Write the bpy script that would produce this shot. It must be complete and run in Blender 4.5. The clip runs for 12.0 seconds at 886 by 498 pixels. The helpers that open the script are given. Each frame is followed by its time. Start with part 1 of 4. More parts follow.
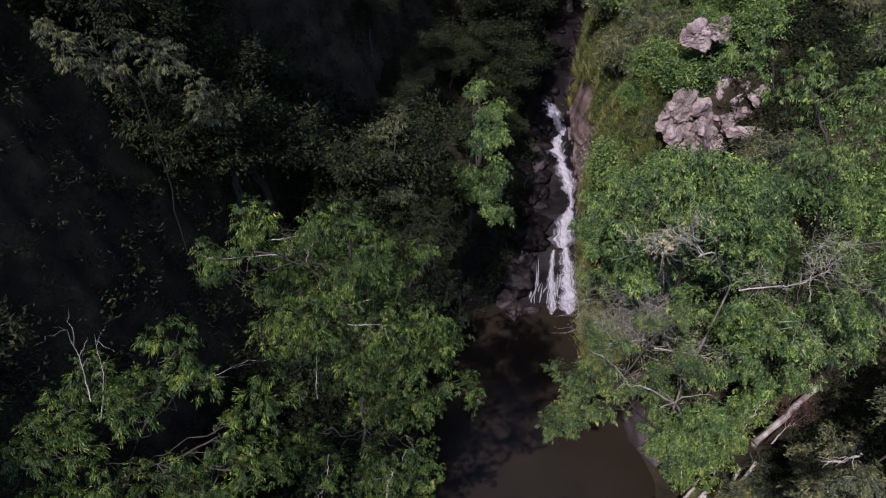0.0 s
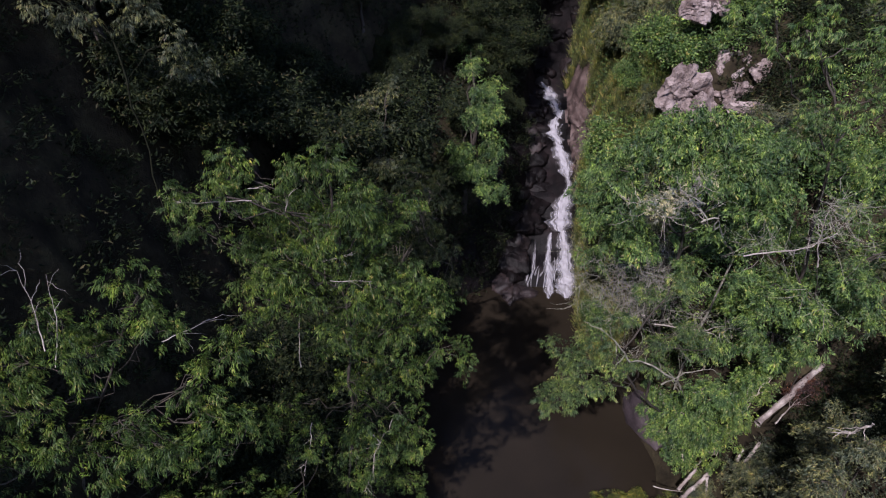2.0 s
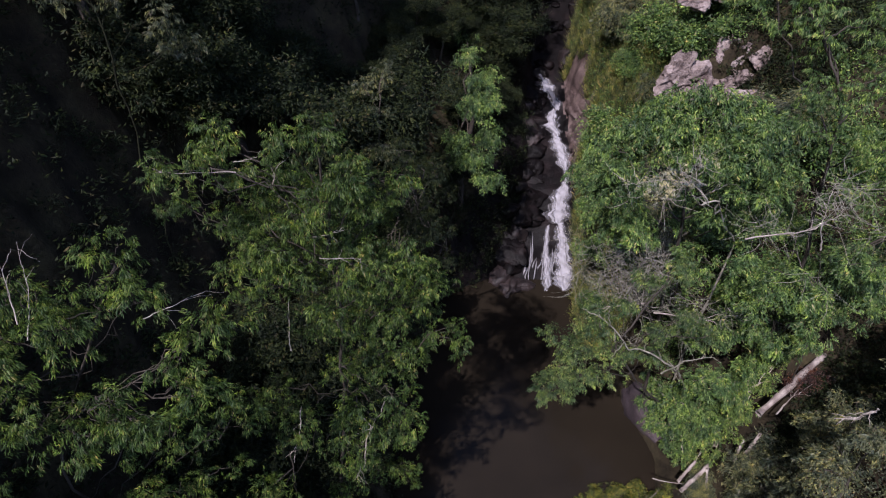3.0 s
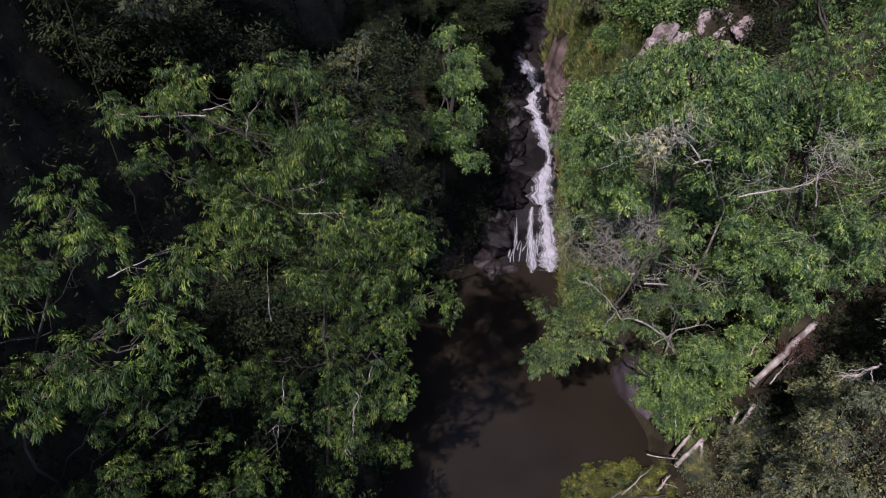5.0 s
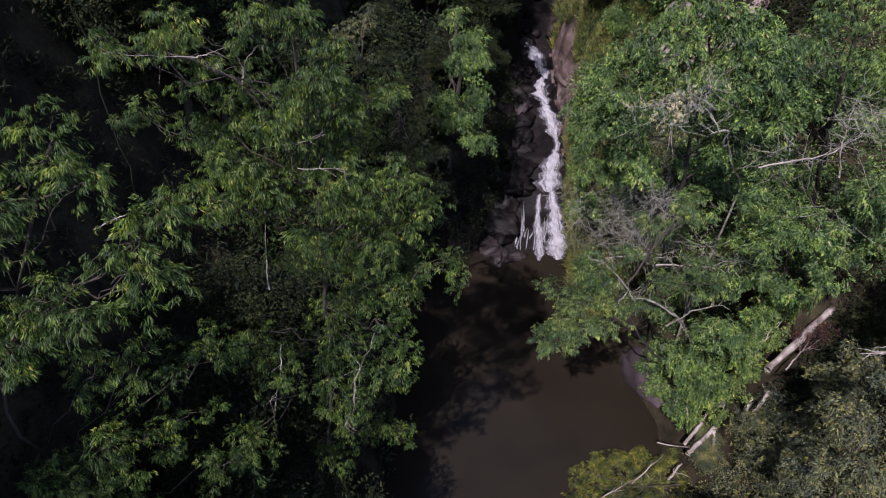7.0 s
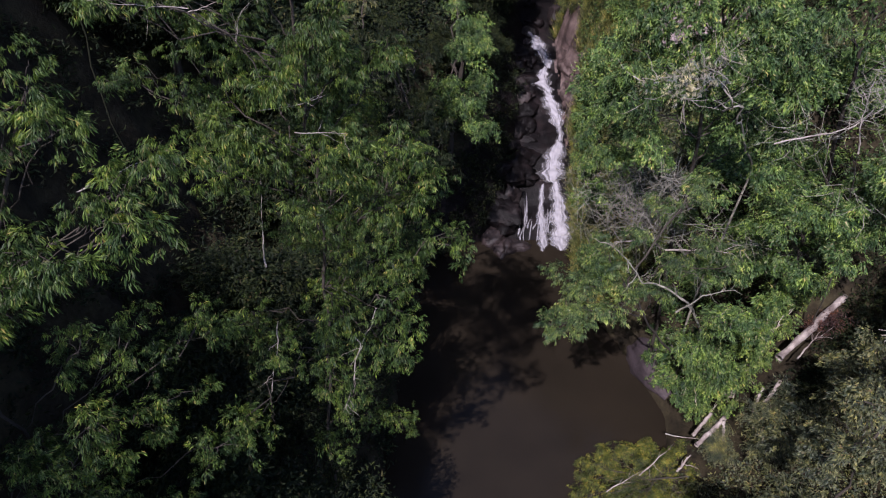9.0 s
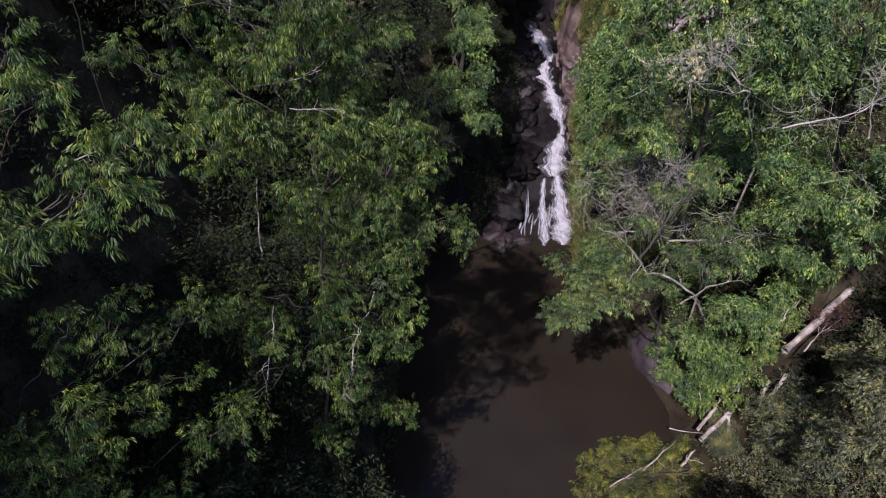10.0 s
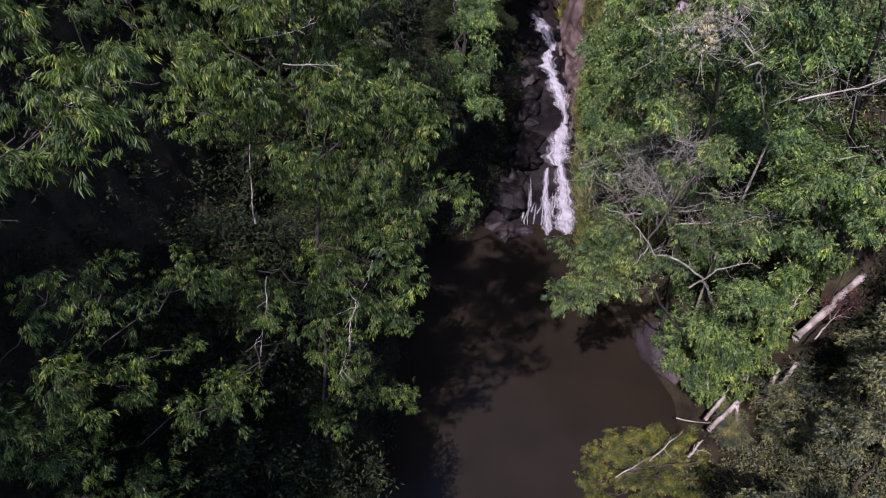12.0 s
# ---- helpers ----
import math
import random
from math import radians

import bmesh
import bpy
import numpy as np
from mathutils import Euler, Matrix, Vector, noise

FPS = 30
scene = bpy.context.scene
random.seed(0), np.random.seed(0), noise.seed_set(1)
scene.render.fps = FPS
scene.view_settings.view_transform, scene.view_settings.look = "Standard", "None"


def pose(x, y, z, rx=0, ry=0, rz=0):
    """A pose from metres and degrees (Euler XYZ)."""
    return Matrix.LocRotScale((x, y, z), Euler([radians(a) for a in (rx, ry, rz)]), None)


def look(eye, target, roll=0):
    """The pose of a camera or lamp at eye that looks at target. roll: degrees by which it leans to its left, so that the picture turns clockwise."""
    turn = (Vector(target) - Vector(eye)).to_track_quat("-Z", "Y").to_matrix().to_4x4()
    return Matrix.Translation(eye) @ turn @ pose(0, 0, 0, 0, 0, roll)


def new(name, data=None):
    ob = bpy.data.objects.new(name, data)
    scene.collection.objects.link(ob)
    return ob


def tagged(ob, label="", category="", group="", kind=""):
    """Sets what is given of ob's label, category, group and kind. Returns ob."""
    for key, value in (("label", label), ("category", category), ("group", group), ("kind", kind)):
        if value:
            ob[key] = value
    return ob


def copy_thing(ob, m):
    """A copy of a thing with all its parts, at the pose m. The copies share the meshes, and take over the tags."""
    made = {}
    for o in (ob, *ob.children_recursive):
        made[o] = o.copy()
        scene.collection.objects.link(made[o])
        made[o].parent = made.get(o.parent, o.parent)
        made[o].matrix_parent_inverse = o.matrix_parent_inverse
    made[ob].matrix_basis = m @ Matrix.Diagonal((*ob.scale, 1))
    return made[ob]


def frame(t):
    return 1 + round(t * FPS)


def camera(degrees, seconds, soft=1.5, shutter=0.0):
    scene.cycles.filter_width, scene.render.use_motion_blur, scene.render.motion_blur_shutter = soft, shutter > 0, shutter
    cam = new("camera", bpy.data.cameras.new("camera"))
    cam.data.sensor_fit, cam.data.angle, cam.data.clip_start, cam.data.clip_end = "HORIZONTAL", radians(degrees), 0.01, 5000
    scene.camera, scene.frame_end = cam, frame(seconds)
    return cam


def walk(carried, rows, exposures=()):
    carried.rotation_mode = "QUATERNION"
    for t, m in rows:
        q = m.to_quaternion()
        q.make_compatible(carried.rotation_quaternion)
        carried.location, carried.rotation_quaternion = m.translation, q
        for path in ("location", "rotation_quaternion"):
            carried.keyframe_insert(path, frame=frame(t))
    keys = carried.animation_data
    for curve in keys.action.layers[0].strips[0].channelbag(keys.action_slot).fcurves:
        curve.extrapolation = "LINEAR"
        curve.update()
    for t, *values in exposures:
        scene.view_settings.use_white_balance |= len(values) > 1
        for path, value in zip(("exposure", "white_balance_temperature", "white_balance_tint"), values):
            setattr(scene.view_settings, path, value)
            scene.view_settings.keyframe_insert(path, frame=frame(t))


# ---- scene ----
cam = camera(68.53, 12.0, soft=1.15)
# seconds, place, then degrees: turn, tilt, lean
ROWS = [
    (0.0, 0.000, 0.000, 35.500, 1.92, -39.99, 0.33),
    (0.5, 0.118, -0.041, 35.087, 1.93, -40.00, 0.32),
    (1.0, 0.226, -0.035, 34.654, 1.89, -40.02, 0.33),
    (1.5, 0.232, -0.004, 34.240, 1.79, -40.01, 0.34),
    (2.0, 0.232, 0.043, 33.795, 1.65, -40.00, 0.31),
    (2.5, 0.259, 0.064, 33.365, 1.61, -39.97, 0.27),
    (3.0, 0.356, 0.088, 32.962, 1.44, -39.98, 0.21),
    (3.2, 0.338, 0.086, 32.811, 1.08, -39.98, 0.22),
    (4.8, 0.186, 0.069, 31.604, -0.80, -39.98, 0.31),
    (5.0, 0.167, 0.067, 31.453, -0.76, -39.98, 0.32),
    (5.5, 0.136, 0.086, 31.076, -0.68, -39.95, 0.31),
    (6.0, 0.117, 0.118, 30.748, -0.58, -39.97, 0.28),
    (6.5, 0.117, 0.124, 30.444, -0.38, -39.97, 0.26),
    (7.0, 0.126, 0.124, 30.176, -0.19, -39.98, 0.37),
    (9.0, 0.007, 0.299, 29.155, -0.18, -39.96, 0.37),
    (9.5, 0.009, 0.343, 28.842, -0.16, -39.95, 0.40),
    (10.0, 0.004, 0.388, 28.538, -0.12, -39.92, 0.41),
    (10.5, -0.002, 0.452, 28.255, -0.10, -39.93, 0.40),
    (11.0, -0.010, 0.482, 28.002, -0.07, -39.89, 0.37),
    (11.5, -0.025, 0.503, 27.766, -0.03, -39.91, 0.41),
    (12.0, -0.022, 0.510, 27.518, -0.01, -39.91, 0.39),
]
walk(cam, [(t, pose(x, y, z, 90 + tilt, 0, turn) @ pose(0, 0, 0, 0, 0, -lean)) for t, x, y, z, turn, tilt, lean in ROWS],
     exposures=[(0.0, 0.84, 6000, 24), (5.5, 0.92, 6000, 25), (9.0, 1.01, 6000, 26), (12.0, 1.14, 5950, 33)])
# ---- light ----
SUN_DIR = Vector((-0.26, -0.57, 0.78)).normalized()
world = bpy.data.worlds.new("sky_world")
scene.world = world
world.use_nodes = True
wn = world.node_tree
sky = wn.nodes.new("ShaderNodeTexSky")
sky.sky_type, sky.sun_disc = "NISHITA", False
sky.sun_elevation = math.asin(SUN_DIR.z)
sky.sun_rotation = math.atan2(SUN_DIR.x, SUN_DIR.y)
wn.links.new(sky.outputs["Color"], wn.nodes["Background"].inputs["Color"])
wn.nodes["Background"].inputs["Strength"].default_value = 0.17
sun = new("sun", bpy.data.lights.new("sun", "SUN"))
sun.data.energy, sun.data.angle, sun.data.color = 4.7, radians(0.6), (1.0, 0.95, 0.86)
sun.matrix_world = look((0, 0, 0), -SUN_DIR)

# ---- materials ----


def node(nt, kind, **inputs):
    n = nt.nodes.new(kind)
    for key, value in inputs.items():
        n.inputs[key.replace("_", " ")].default_value = value
    return n


def ramp(nt, source, *stops):
    r = nt.nodes.new("ShaderNodeValToRGB")
    while len(r.color_ramp.elements) < len(stops):
        r.color_ramp.elements.new(0.5)
    for e, (at, colour) in zip(r.color_ramp.elements, stops):
        e.position, e.color = at, (*colour, 1)
    nt.links.new(source, r.inputs["Fac"])
    return r.outputs["Color"]


def blank(name):
    m = bpy.data.materials.new(name)
    m.use_nodes = True
    nt = m.node_tree
    return m, nt, nt.nodes["Principled BSDF"], nt.nodes["Material Output"]


def mixed(nt, fac, a, b, how="MIX"):
    m = nt.nodes.new("ShaderNodeMix")
    m.data_type, m.blend_type = "RGBA", how
    if isinstance(fac, float):
        m.inputs["Factor"].default_value = fac
    else:
        nt.links.new(fac, m.inputs["Factor"])
    nt.links.new(a, m.inputs["A"])
    nt.links.new(b, m.inputs["B"])
    return m.outputs["Result"]


def place(nt, scale=(1, 1, 1), kind="Object"):
    tc = nt.nodes.new("ShaderNodeTexCoord")
    mp = node(nt, "ShaderNodeMapping", Scale=scale)
    nt.links.new(tc.outputs[kind], mp.inputs["Vector"])
    return mp.outputs["Vector"]


def at_world(nt):
    return nt.nodes.new("ShaderNodeNewGeometry").outputs["Position"]


def noisy(nt, vector, scale, detail=4.0, rough=0.6):
    n = node(nt, "ShaderNodeTexNoise", Scale=scale, Detail=detail, Roughness=rough)
    nt.links.new(vector, n.inputs["Vector"])
    return n.outputs["Fac"]


def leaf_material(name, dark, mid, light, odd=(0.16, 0.12, 0.03), gloss=0.5, thin=0.32, sheen=0.28):
    """Leaves: each leaf its own shade, drifts of colour over the crown, light passing through."""
    m, nt, bsdf, out = blank(name)
    geo = nt.nodes.new("ShaderNodeNewGeometry")
    own = ramp(nt, geo.outputs["Random Per Island"], (0.0, dark), (0.45, mid), (0.9, light), (0.985, odd))
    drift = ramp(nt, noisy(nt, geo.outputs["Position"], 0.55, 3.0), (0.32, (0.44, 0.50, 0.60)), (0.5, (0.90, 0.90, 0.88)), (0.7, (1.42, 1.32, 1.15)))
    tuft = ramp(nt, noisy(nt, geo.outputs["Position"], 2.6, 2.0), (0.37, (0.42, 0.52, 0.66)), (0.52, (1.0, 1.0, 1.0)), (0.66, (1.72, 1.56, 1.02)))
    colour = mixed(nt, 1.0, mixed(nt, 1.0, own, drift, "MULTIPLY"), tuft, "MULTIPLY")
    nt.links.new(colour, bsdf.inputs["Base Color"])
    bsdf.inputs["Roughness"].default_value = gloss
    bsdf.inputs["Specular IOR Level"].default_value = sheen
    glow = nt.nodes.new("ShaderNodeBsdfTranslucent")
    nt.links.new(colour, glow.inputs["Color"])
    mix = node(nt, "ShaderNodeMixShader", Fac=thin)
    nt.links.new(bsdf.outputs[0], mix.inputs[1])
    nt.links.new(glow.outputs[0], mix.inputs[2])
    nt.links.new(mix.outputs[0], out.inputs["Surface"])
    return m


def rough_material(name, stops, scale=1.5, fine=14.0, bump=0.4, rough=0.85, stretch=(1, 1, 1), stain=(0.6, 0.6, 0.62), coord="Object", spec=0.3, cracks=0.0):
    """Bark, rock and soil: two scales of colour and a fine relief."""
    m, nt, bsdf, out = blank(name)
    v = place(nt, stretch, coord) if coord != "World" else at_world(nt)
    big, small = noisy(nt, v, scale, 5.0), noisy(nt, v, fine, 6.0, 0.7)
    base = ramp(nt, big, *stops)
    grain = ramp(nt, small, (0.3, stain), (0.7, (1.2, 1.18, 1.15)))
    colour, relief = mixed(nt, 1.0, base, grain, "MULTIPLY"), small
    if cracks:
        bend = nt.nodes.new("ShaderNodeVectorMath")
        bend.operation = "ADD"
        nt.links.new(v, bend.inputs[0])
        nt.links.new(small, bend.inputs[1])
        cell = node(nt, "ShaderNodeTexVoronoi", Scale=cracks)
        cell.feature = "DISTANCE_TO_EDGE"
        nt.links.new(bend.outputs[0], cell.inputs["Vector"])
        line = ramp(nt, cell.outputs["Distance"], (0.0, (0.35, 0.32, 0.32)), (0.07, (1.0, 1.0, 1.0)))
        colour = mixed(nt, 1.0, colour, line, "MULTIPLY")
    nt.links.new(colour, bsdf.inputs["Base Color"])
    b = node(nt, "ShaderNodeBump", Strength=bump, Distance=0.06)
    nt.links.new(relief, b.inputs["Height"])
    nt.links.new(b.outputs[0], bsdf.inputs["Normal"])
    bsdf.inputs["Roughness"].default_value = rough
    bsdf.inputs["Specular IOR Level"].default_value = spec
    return m


LEAF_TREE = leaf_material("leaf_tree", (0.021, 0.044, 0.010), (0.048, 0.087, 0.018), (0.113, 0.166, 0.041), (0.19, 0.17, 0.07), thin=0.42)
LEAF_BRIGHT = leaf_material("leaf_bright", (0.024, 0.054, 0.013), (0.068, 0.124, 0.032), (0.172, 0.256, 0.080), (0.23, 0.22, 0.11), thin=0.42)
LEAF_DULL = leaf_material("leaf_dull", (0.022, 0.044, 0.015), (0.066, 0.111, 0.034), (0.165, 0.225, 0.080), (0.24, 0.22, 0.12), thin=0.40)
LEAF_LIME = leaf_material("leaf_lime", (0.036, 0.070, 0.014), (0.092, 0.150, 0.034), (0.185, 0.262, 0.070), (0.25, 0.24, 0.11), thin=0.42)
LEAF_OLIVE = leaf_material("leaf_olive", (0.026, 0.034, 0.017), (0.066, 0.078, 0.038), (0.142, 0.150, 0.082), (0.12, 0.095, 0.06), thin=0.35)
# Forest leaves far darker than leaves are: the slope's shade in their colour.
LEAF_FOREST_SHADE = leaf_material("leaf_forest_shade", (0.007, 0.012, 0.005), (0.013, 0.020, 0.008), (0.026, 0.034, 0.014), (0.045, 0.040, 0.024), gloss=0.65, sheen=0.12)
LEAF_YELLOW = leaf_material("leaf_yellow", (0.016, 0.030, 0.006), (0.056, 0.074, 0.013), (0.138, 0.138, 0.026), (0.20, 0.13, 0.04))
GRASS = leaf_material("grass_blades", (0.055, 0.075, 0.020), (0.115, 0.130, 0.038), (0.200, 0.190, 0.075), (0.28, 0.22, 0.12), thin=0.35)
BARK = rough_material("bark", ((0.3, (0.016, 0.013, 0.010)), (0.7, (0.050, 0.042, 0.034))), 2.0, 18.0, 0.6, 0.9, (1, 1, 0.25))
# Darker copy of the bark, with the slope's shade in its colour.
BARK_SHADE = rough_material("bark_shade", ((0.3, (0.006, 0.007, 0.004)), (0.7, (0.016, 0.018, 0.010))), 2.0, 18.0, 0.6, 0.95, (1, 1, 0.25), spec=0.1)
PALE_BARK = rough_material("pale_bark", ((0.3, (0.20, 0.17, 0.14)), (0.7, (0.42, 0.38, 0.33))), 2.5, 20.0, 0.5, 0.85, (1, 1, 0.3))
DEAD_WOOD = rough_material("dead_wood", ((0.3, (0.13, 0.112, 0.098)), (0.7, (0.33, 0.295, 0.265))), 3.0, 25.0, 0.5, 0.85, (1, 1, 0.3))
DEAD_TWIG = rough_material("dead_twig", ((0.3, (0.085, 0.080, 0.064)), (0.7, (0.250, 0.238, 0.198))), 3.0, 25.0, 0.3, 0.9)
LOG_WOOD = rough_material("log_wood", ((0.28, (0.075, 0.057, 0.053)), (0.48, (0.20, 0.168, 0.156)), (0.72, (0.37, 0.335, 0.315))), 1.6, 16.0, 0.6, 0.85, (1, 1, 0.4))
# Wet rock, darker still for the gorge's shade put into its colour.
WET_ROCK_SHADE = rough_material("wet_rock_shade", ((0.25, (0.0022, 0.0016, 0.0020)), (0.5, (0.0042, 0.0032, 0.0036)), (0.80, (0.016, 0.0105, 0.011))), 0.7, 7.0, 1.0, 0.55, coord="World", spec=0.12, cracks=0.55)
PALE_ROCK = rough_material("pale_rock", ((0.30, (0.07, 0.05, 0.046)), (0.48, (0.17, 0.135, 0.13)), (0.70, (0.30, 0.25, 0.245))), 0.9, 9.0, 0.9, 0.85, coord="World", cracks=0.55)
# Reddish rock like the lit slabs', its colour darkened for shade by the falls.
BANK_ROCK_SHADE = rough_material("bank_rock_shade", ((0.28, (0.006, 0.0042, 0.0043)), (0.5, (0.015, 0.0102, 0.0106)), (0.75, (0.040, 0.028, 0.028))), 0.9, 8.0, 0.7, 0.6, coord="World", cracks=0.55)
RED_ROCK = rough_material("red_rock", ((0.28, (0.028, 0.018, 0.017)), (0.5, (0.070, 0.048, 0.045)), (0.75, (0.16, 0.120, 0.112))), 0.9, 8.0, 1.0, 0.6, coord="World", cracks=0.5)
SLAB = rough_material("slab_rock", ((0.25, (0.015, 0.0108, 0.0132)), (0.5, (0.033, 0.0245, 0.029)), (0.75, (0.062, 0.047, 0.049))), 0.5, 6.0, 0.9, 0.7, coord="World")
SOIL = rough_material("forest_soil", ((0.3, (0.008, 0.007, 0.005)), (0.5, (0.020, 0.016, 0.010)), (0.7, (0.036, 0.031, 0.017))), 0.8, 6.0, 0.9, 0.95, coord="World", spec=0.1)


def pool_material():
    m, nt, bsdf, out = blank("murky_water")
    v = at_world(nt)
    c = ramp(nt, noisy(nt, v, 0.25, 3.0), (0.3, (0.0095, 0.0075, 0.0055)), (0.7, (0.0135, 0.0105, 0.0075)))
    nt.links.new(c, bsdf.inputs["Base Color"])
    bsdf.inputs["Roughness"].default_value = 0.12
    bsdf.inputs["IOR"].default_value = 1.33
    bsdf.inputs["Specular IOR Level"].default_value = 0.15
    b = node(nt, "ShaderNodeBump", Strength=0.10, Distance=0.05)
    nt.links.new(noisy(nt, v, 3.0, 3.0), b.inputs["Height"])
    nt.links.new(b.outputs[0], bsdf.inputs["Normal"])
    return m


def foam_material():
    """Falling water: white foam in streaks along the flow, clear dark water between."""
    m, nt, bsdf, out = blank("white_water")
    v = place(nt, (5.0, 0.4, 1), "UV")
    n1 = noisy(nt, v, 2.0, 5.0, 0.6)
    bsdf.inputs["Base Color"].default_value = (0.215, 0.207, 0.228, 1)
    bsdf.inputs["Roughness"].default_value = 0.75
    bsdf.inputs["Specular IOR Level"].default_value = 0.2
    b = node(nt, "ShaderNodeBump", Strength=0.15, Distance=0.08)
    nt.links.new(n1, b.inputs["Height"])
    nt.links.new(b.outputs[0], bsdf.inputs["Normal"])
    clear = nt.nodes.new("ShaderNodeBsdfTransparent")
    uv = nt.nodes.new("ShaderNodeTexCoord")
    sep = nt.nodes.new("ShaderNodeSeparateXYZ")
    nt.links.new(uv.outputs["UV"], sep.inputs[0])
    edge = nt.nodes.new("ShaderNodeMath")      # thins out to both sides of the strand
    edge.operation = "PINGPONG"
    edge.inputs[1].default_value = 0.5
    nt.links.new(sep.outputs["X"], edge.inputs[0])
    add = nt.nodes.new("ShaderNodeMath")
    add.operation = "MULTIPLY_ADD"
    add.inputs[1].default_value = 0.9
    nt.links.new(edge.outputs[0], add.inputs[0])
    nt.links.new(n1, add.inputs[2])
    fac = ramp(nt, add.outputs[0], (0.52, (0, 0, 0)), (0.88, (1, 1, 1)))
    mix = nt.nodes.new("ShaderNodeMixShader")
    nt.links.new(fac, mix.inputs["Fac"])
    nt.links.new(clear.outputs[0], mix.inputs[1])
    nt.links.new(bsdf.outputs[0], mix.inputs[2])
    nt.links.new(mix.outputs[0], out.inputs["Surface"])
    return m


POOL, FOAM = pool_material(), foam_material()

# ---- mesh helpers ----


def mesh_of(name, verts, faces, material, smooth=False):
    """A mesh from arrays of vertices and of equal-sided faces."""
    verts, faces = np.asarray(verts, np.float32), np.asarray(faces, np.int32)
    me = bpy.data.meshes.new(name)
    n, k = faces.shape
    me.vertices.add(len(verts))
    me.vertices.foreach_set("co", verts.ravel())
    me.loops.add(n * k)
    me.loops.foreach_set("vertex_index", faces.ravel())
    me.polygons.add(n)
    me.polygons.foreach_set("loop_start", np.arange(n, dtype=np.int32) * k)
    me.polygons.foreach_set("use_smooth", np.full(n, smooth))
    me.materials.append(material)
    me.update(calc_edges=True)
    return me


def joined(pieces):
    vs, fs, base = [], [], 0
    for v, f in pieces:
        vs.append(v)
        fs.append(np.asarray(f) + base)
        base += len(v)
    return np.concatenate(vs), np.concatenate(fs)


def tube(points, radii, sides=7):
    """A tapered, bent rod of quads through the points."""
    p, r = np.asarray(points, float), np.asarray(radii, float)
    d = np.gradient(p, axis=0)
    d /= np.linalg.norm(d, axis=1)[:, None] + 1e-9
    ref = np.where(np.abs(d[:, 2:3]) > 0.9, [[1.0, 0, 0]], [[0, 0, 1.0]])
    a = np.cross(d, ref)
    a /= np.linalg.norm(a, axis=1)[:, None] + 1e-9
    b = np.cross(d, a)
    ang = np.arange(sides) * 2 * np.pi / sides
    v = p[:, None] + r[:, None, None] * (a[:, None] * np.cos(ang)[None, :, None] + b[:, None] * np.sin(ang)[None, :, None])
    i, j = np.meshgrid(np.arange(len(p) - 1), np.arange(sides), indexing="ij")
    k = (j + 1) % sides
    f = np.stack([i * sides + j, i * sides + k, (i + 1) * sides + k, (i + 1) * sides + j], -1).reshape(-1, 4)
    caps = [[q * sides + c for c in (0, 1 + t, 2 + t, min(3 + t, sides - 1))] for q in (0, len(p) - 1) for t in range(0, sides - 3, 2)]
    return v.reshape(-1, 3), np.concatenate([f, np.array(caps)])


def bent(a, b, rng, sag=0.1, steps=7):
    """Points from a to b along a crooked way."""
    a, b = np.asarray(a, float), np.asarray(b, float)
    t = np.linspace(0, 1, steps)[:, None]
    span = np.linalg.norm(b - a)
    p = a + (b - a) * t
    p[1:-1] += rng.normal(0, 0.035 * span, (steps - 2, 3))
    p[:, 2] += (np.sin(t[:, 0] * np.pi) * sag * span)
    return p


def part(name, verts, faces, material, parent, label="", smooth=True):
    ob = new(name, mesh_of(name, verts, faces, material, smooth))
    ob.parent = parent
    if label:
        tagged(ob, label)
    return ob


def empty_at(name, where, label, category, group="", kind=""):
    ob = new(name)
    ob.matrix_basis = Matrix.Translation(where)
    return tagged(ob, label, category, group, kind)


# ---- leaves ----


def leaf_set(base, along, side, length, width, fold=0.25):
    """Four-cornered leaves folded on the midrib, n at once."""
    up = np.cross(along, side)
    mid = base + along * (length * 0.45)[:, None] + up * (width * fold)[:, None]
    v = np.stack([base, mid + side * (width * 0.5)[:, None], base + along * length[:, None] - up * (width * 0.1)[:, None], mid - side * (width * 0.5)[:, None]], 1)
    n = len(base)
    q = np.arange(n)[:, None] * 4
    f = np.concatenate([q + [0, 1, 2], q + [0, 2, 3]], 1).reshape(-1, 3)
    return v.reshape(-1, 3), f


def unit(v):
    return v / (np.linalg.norm(v, axis=-1, keepdims=True) + 1e-9)


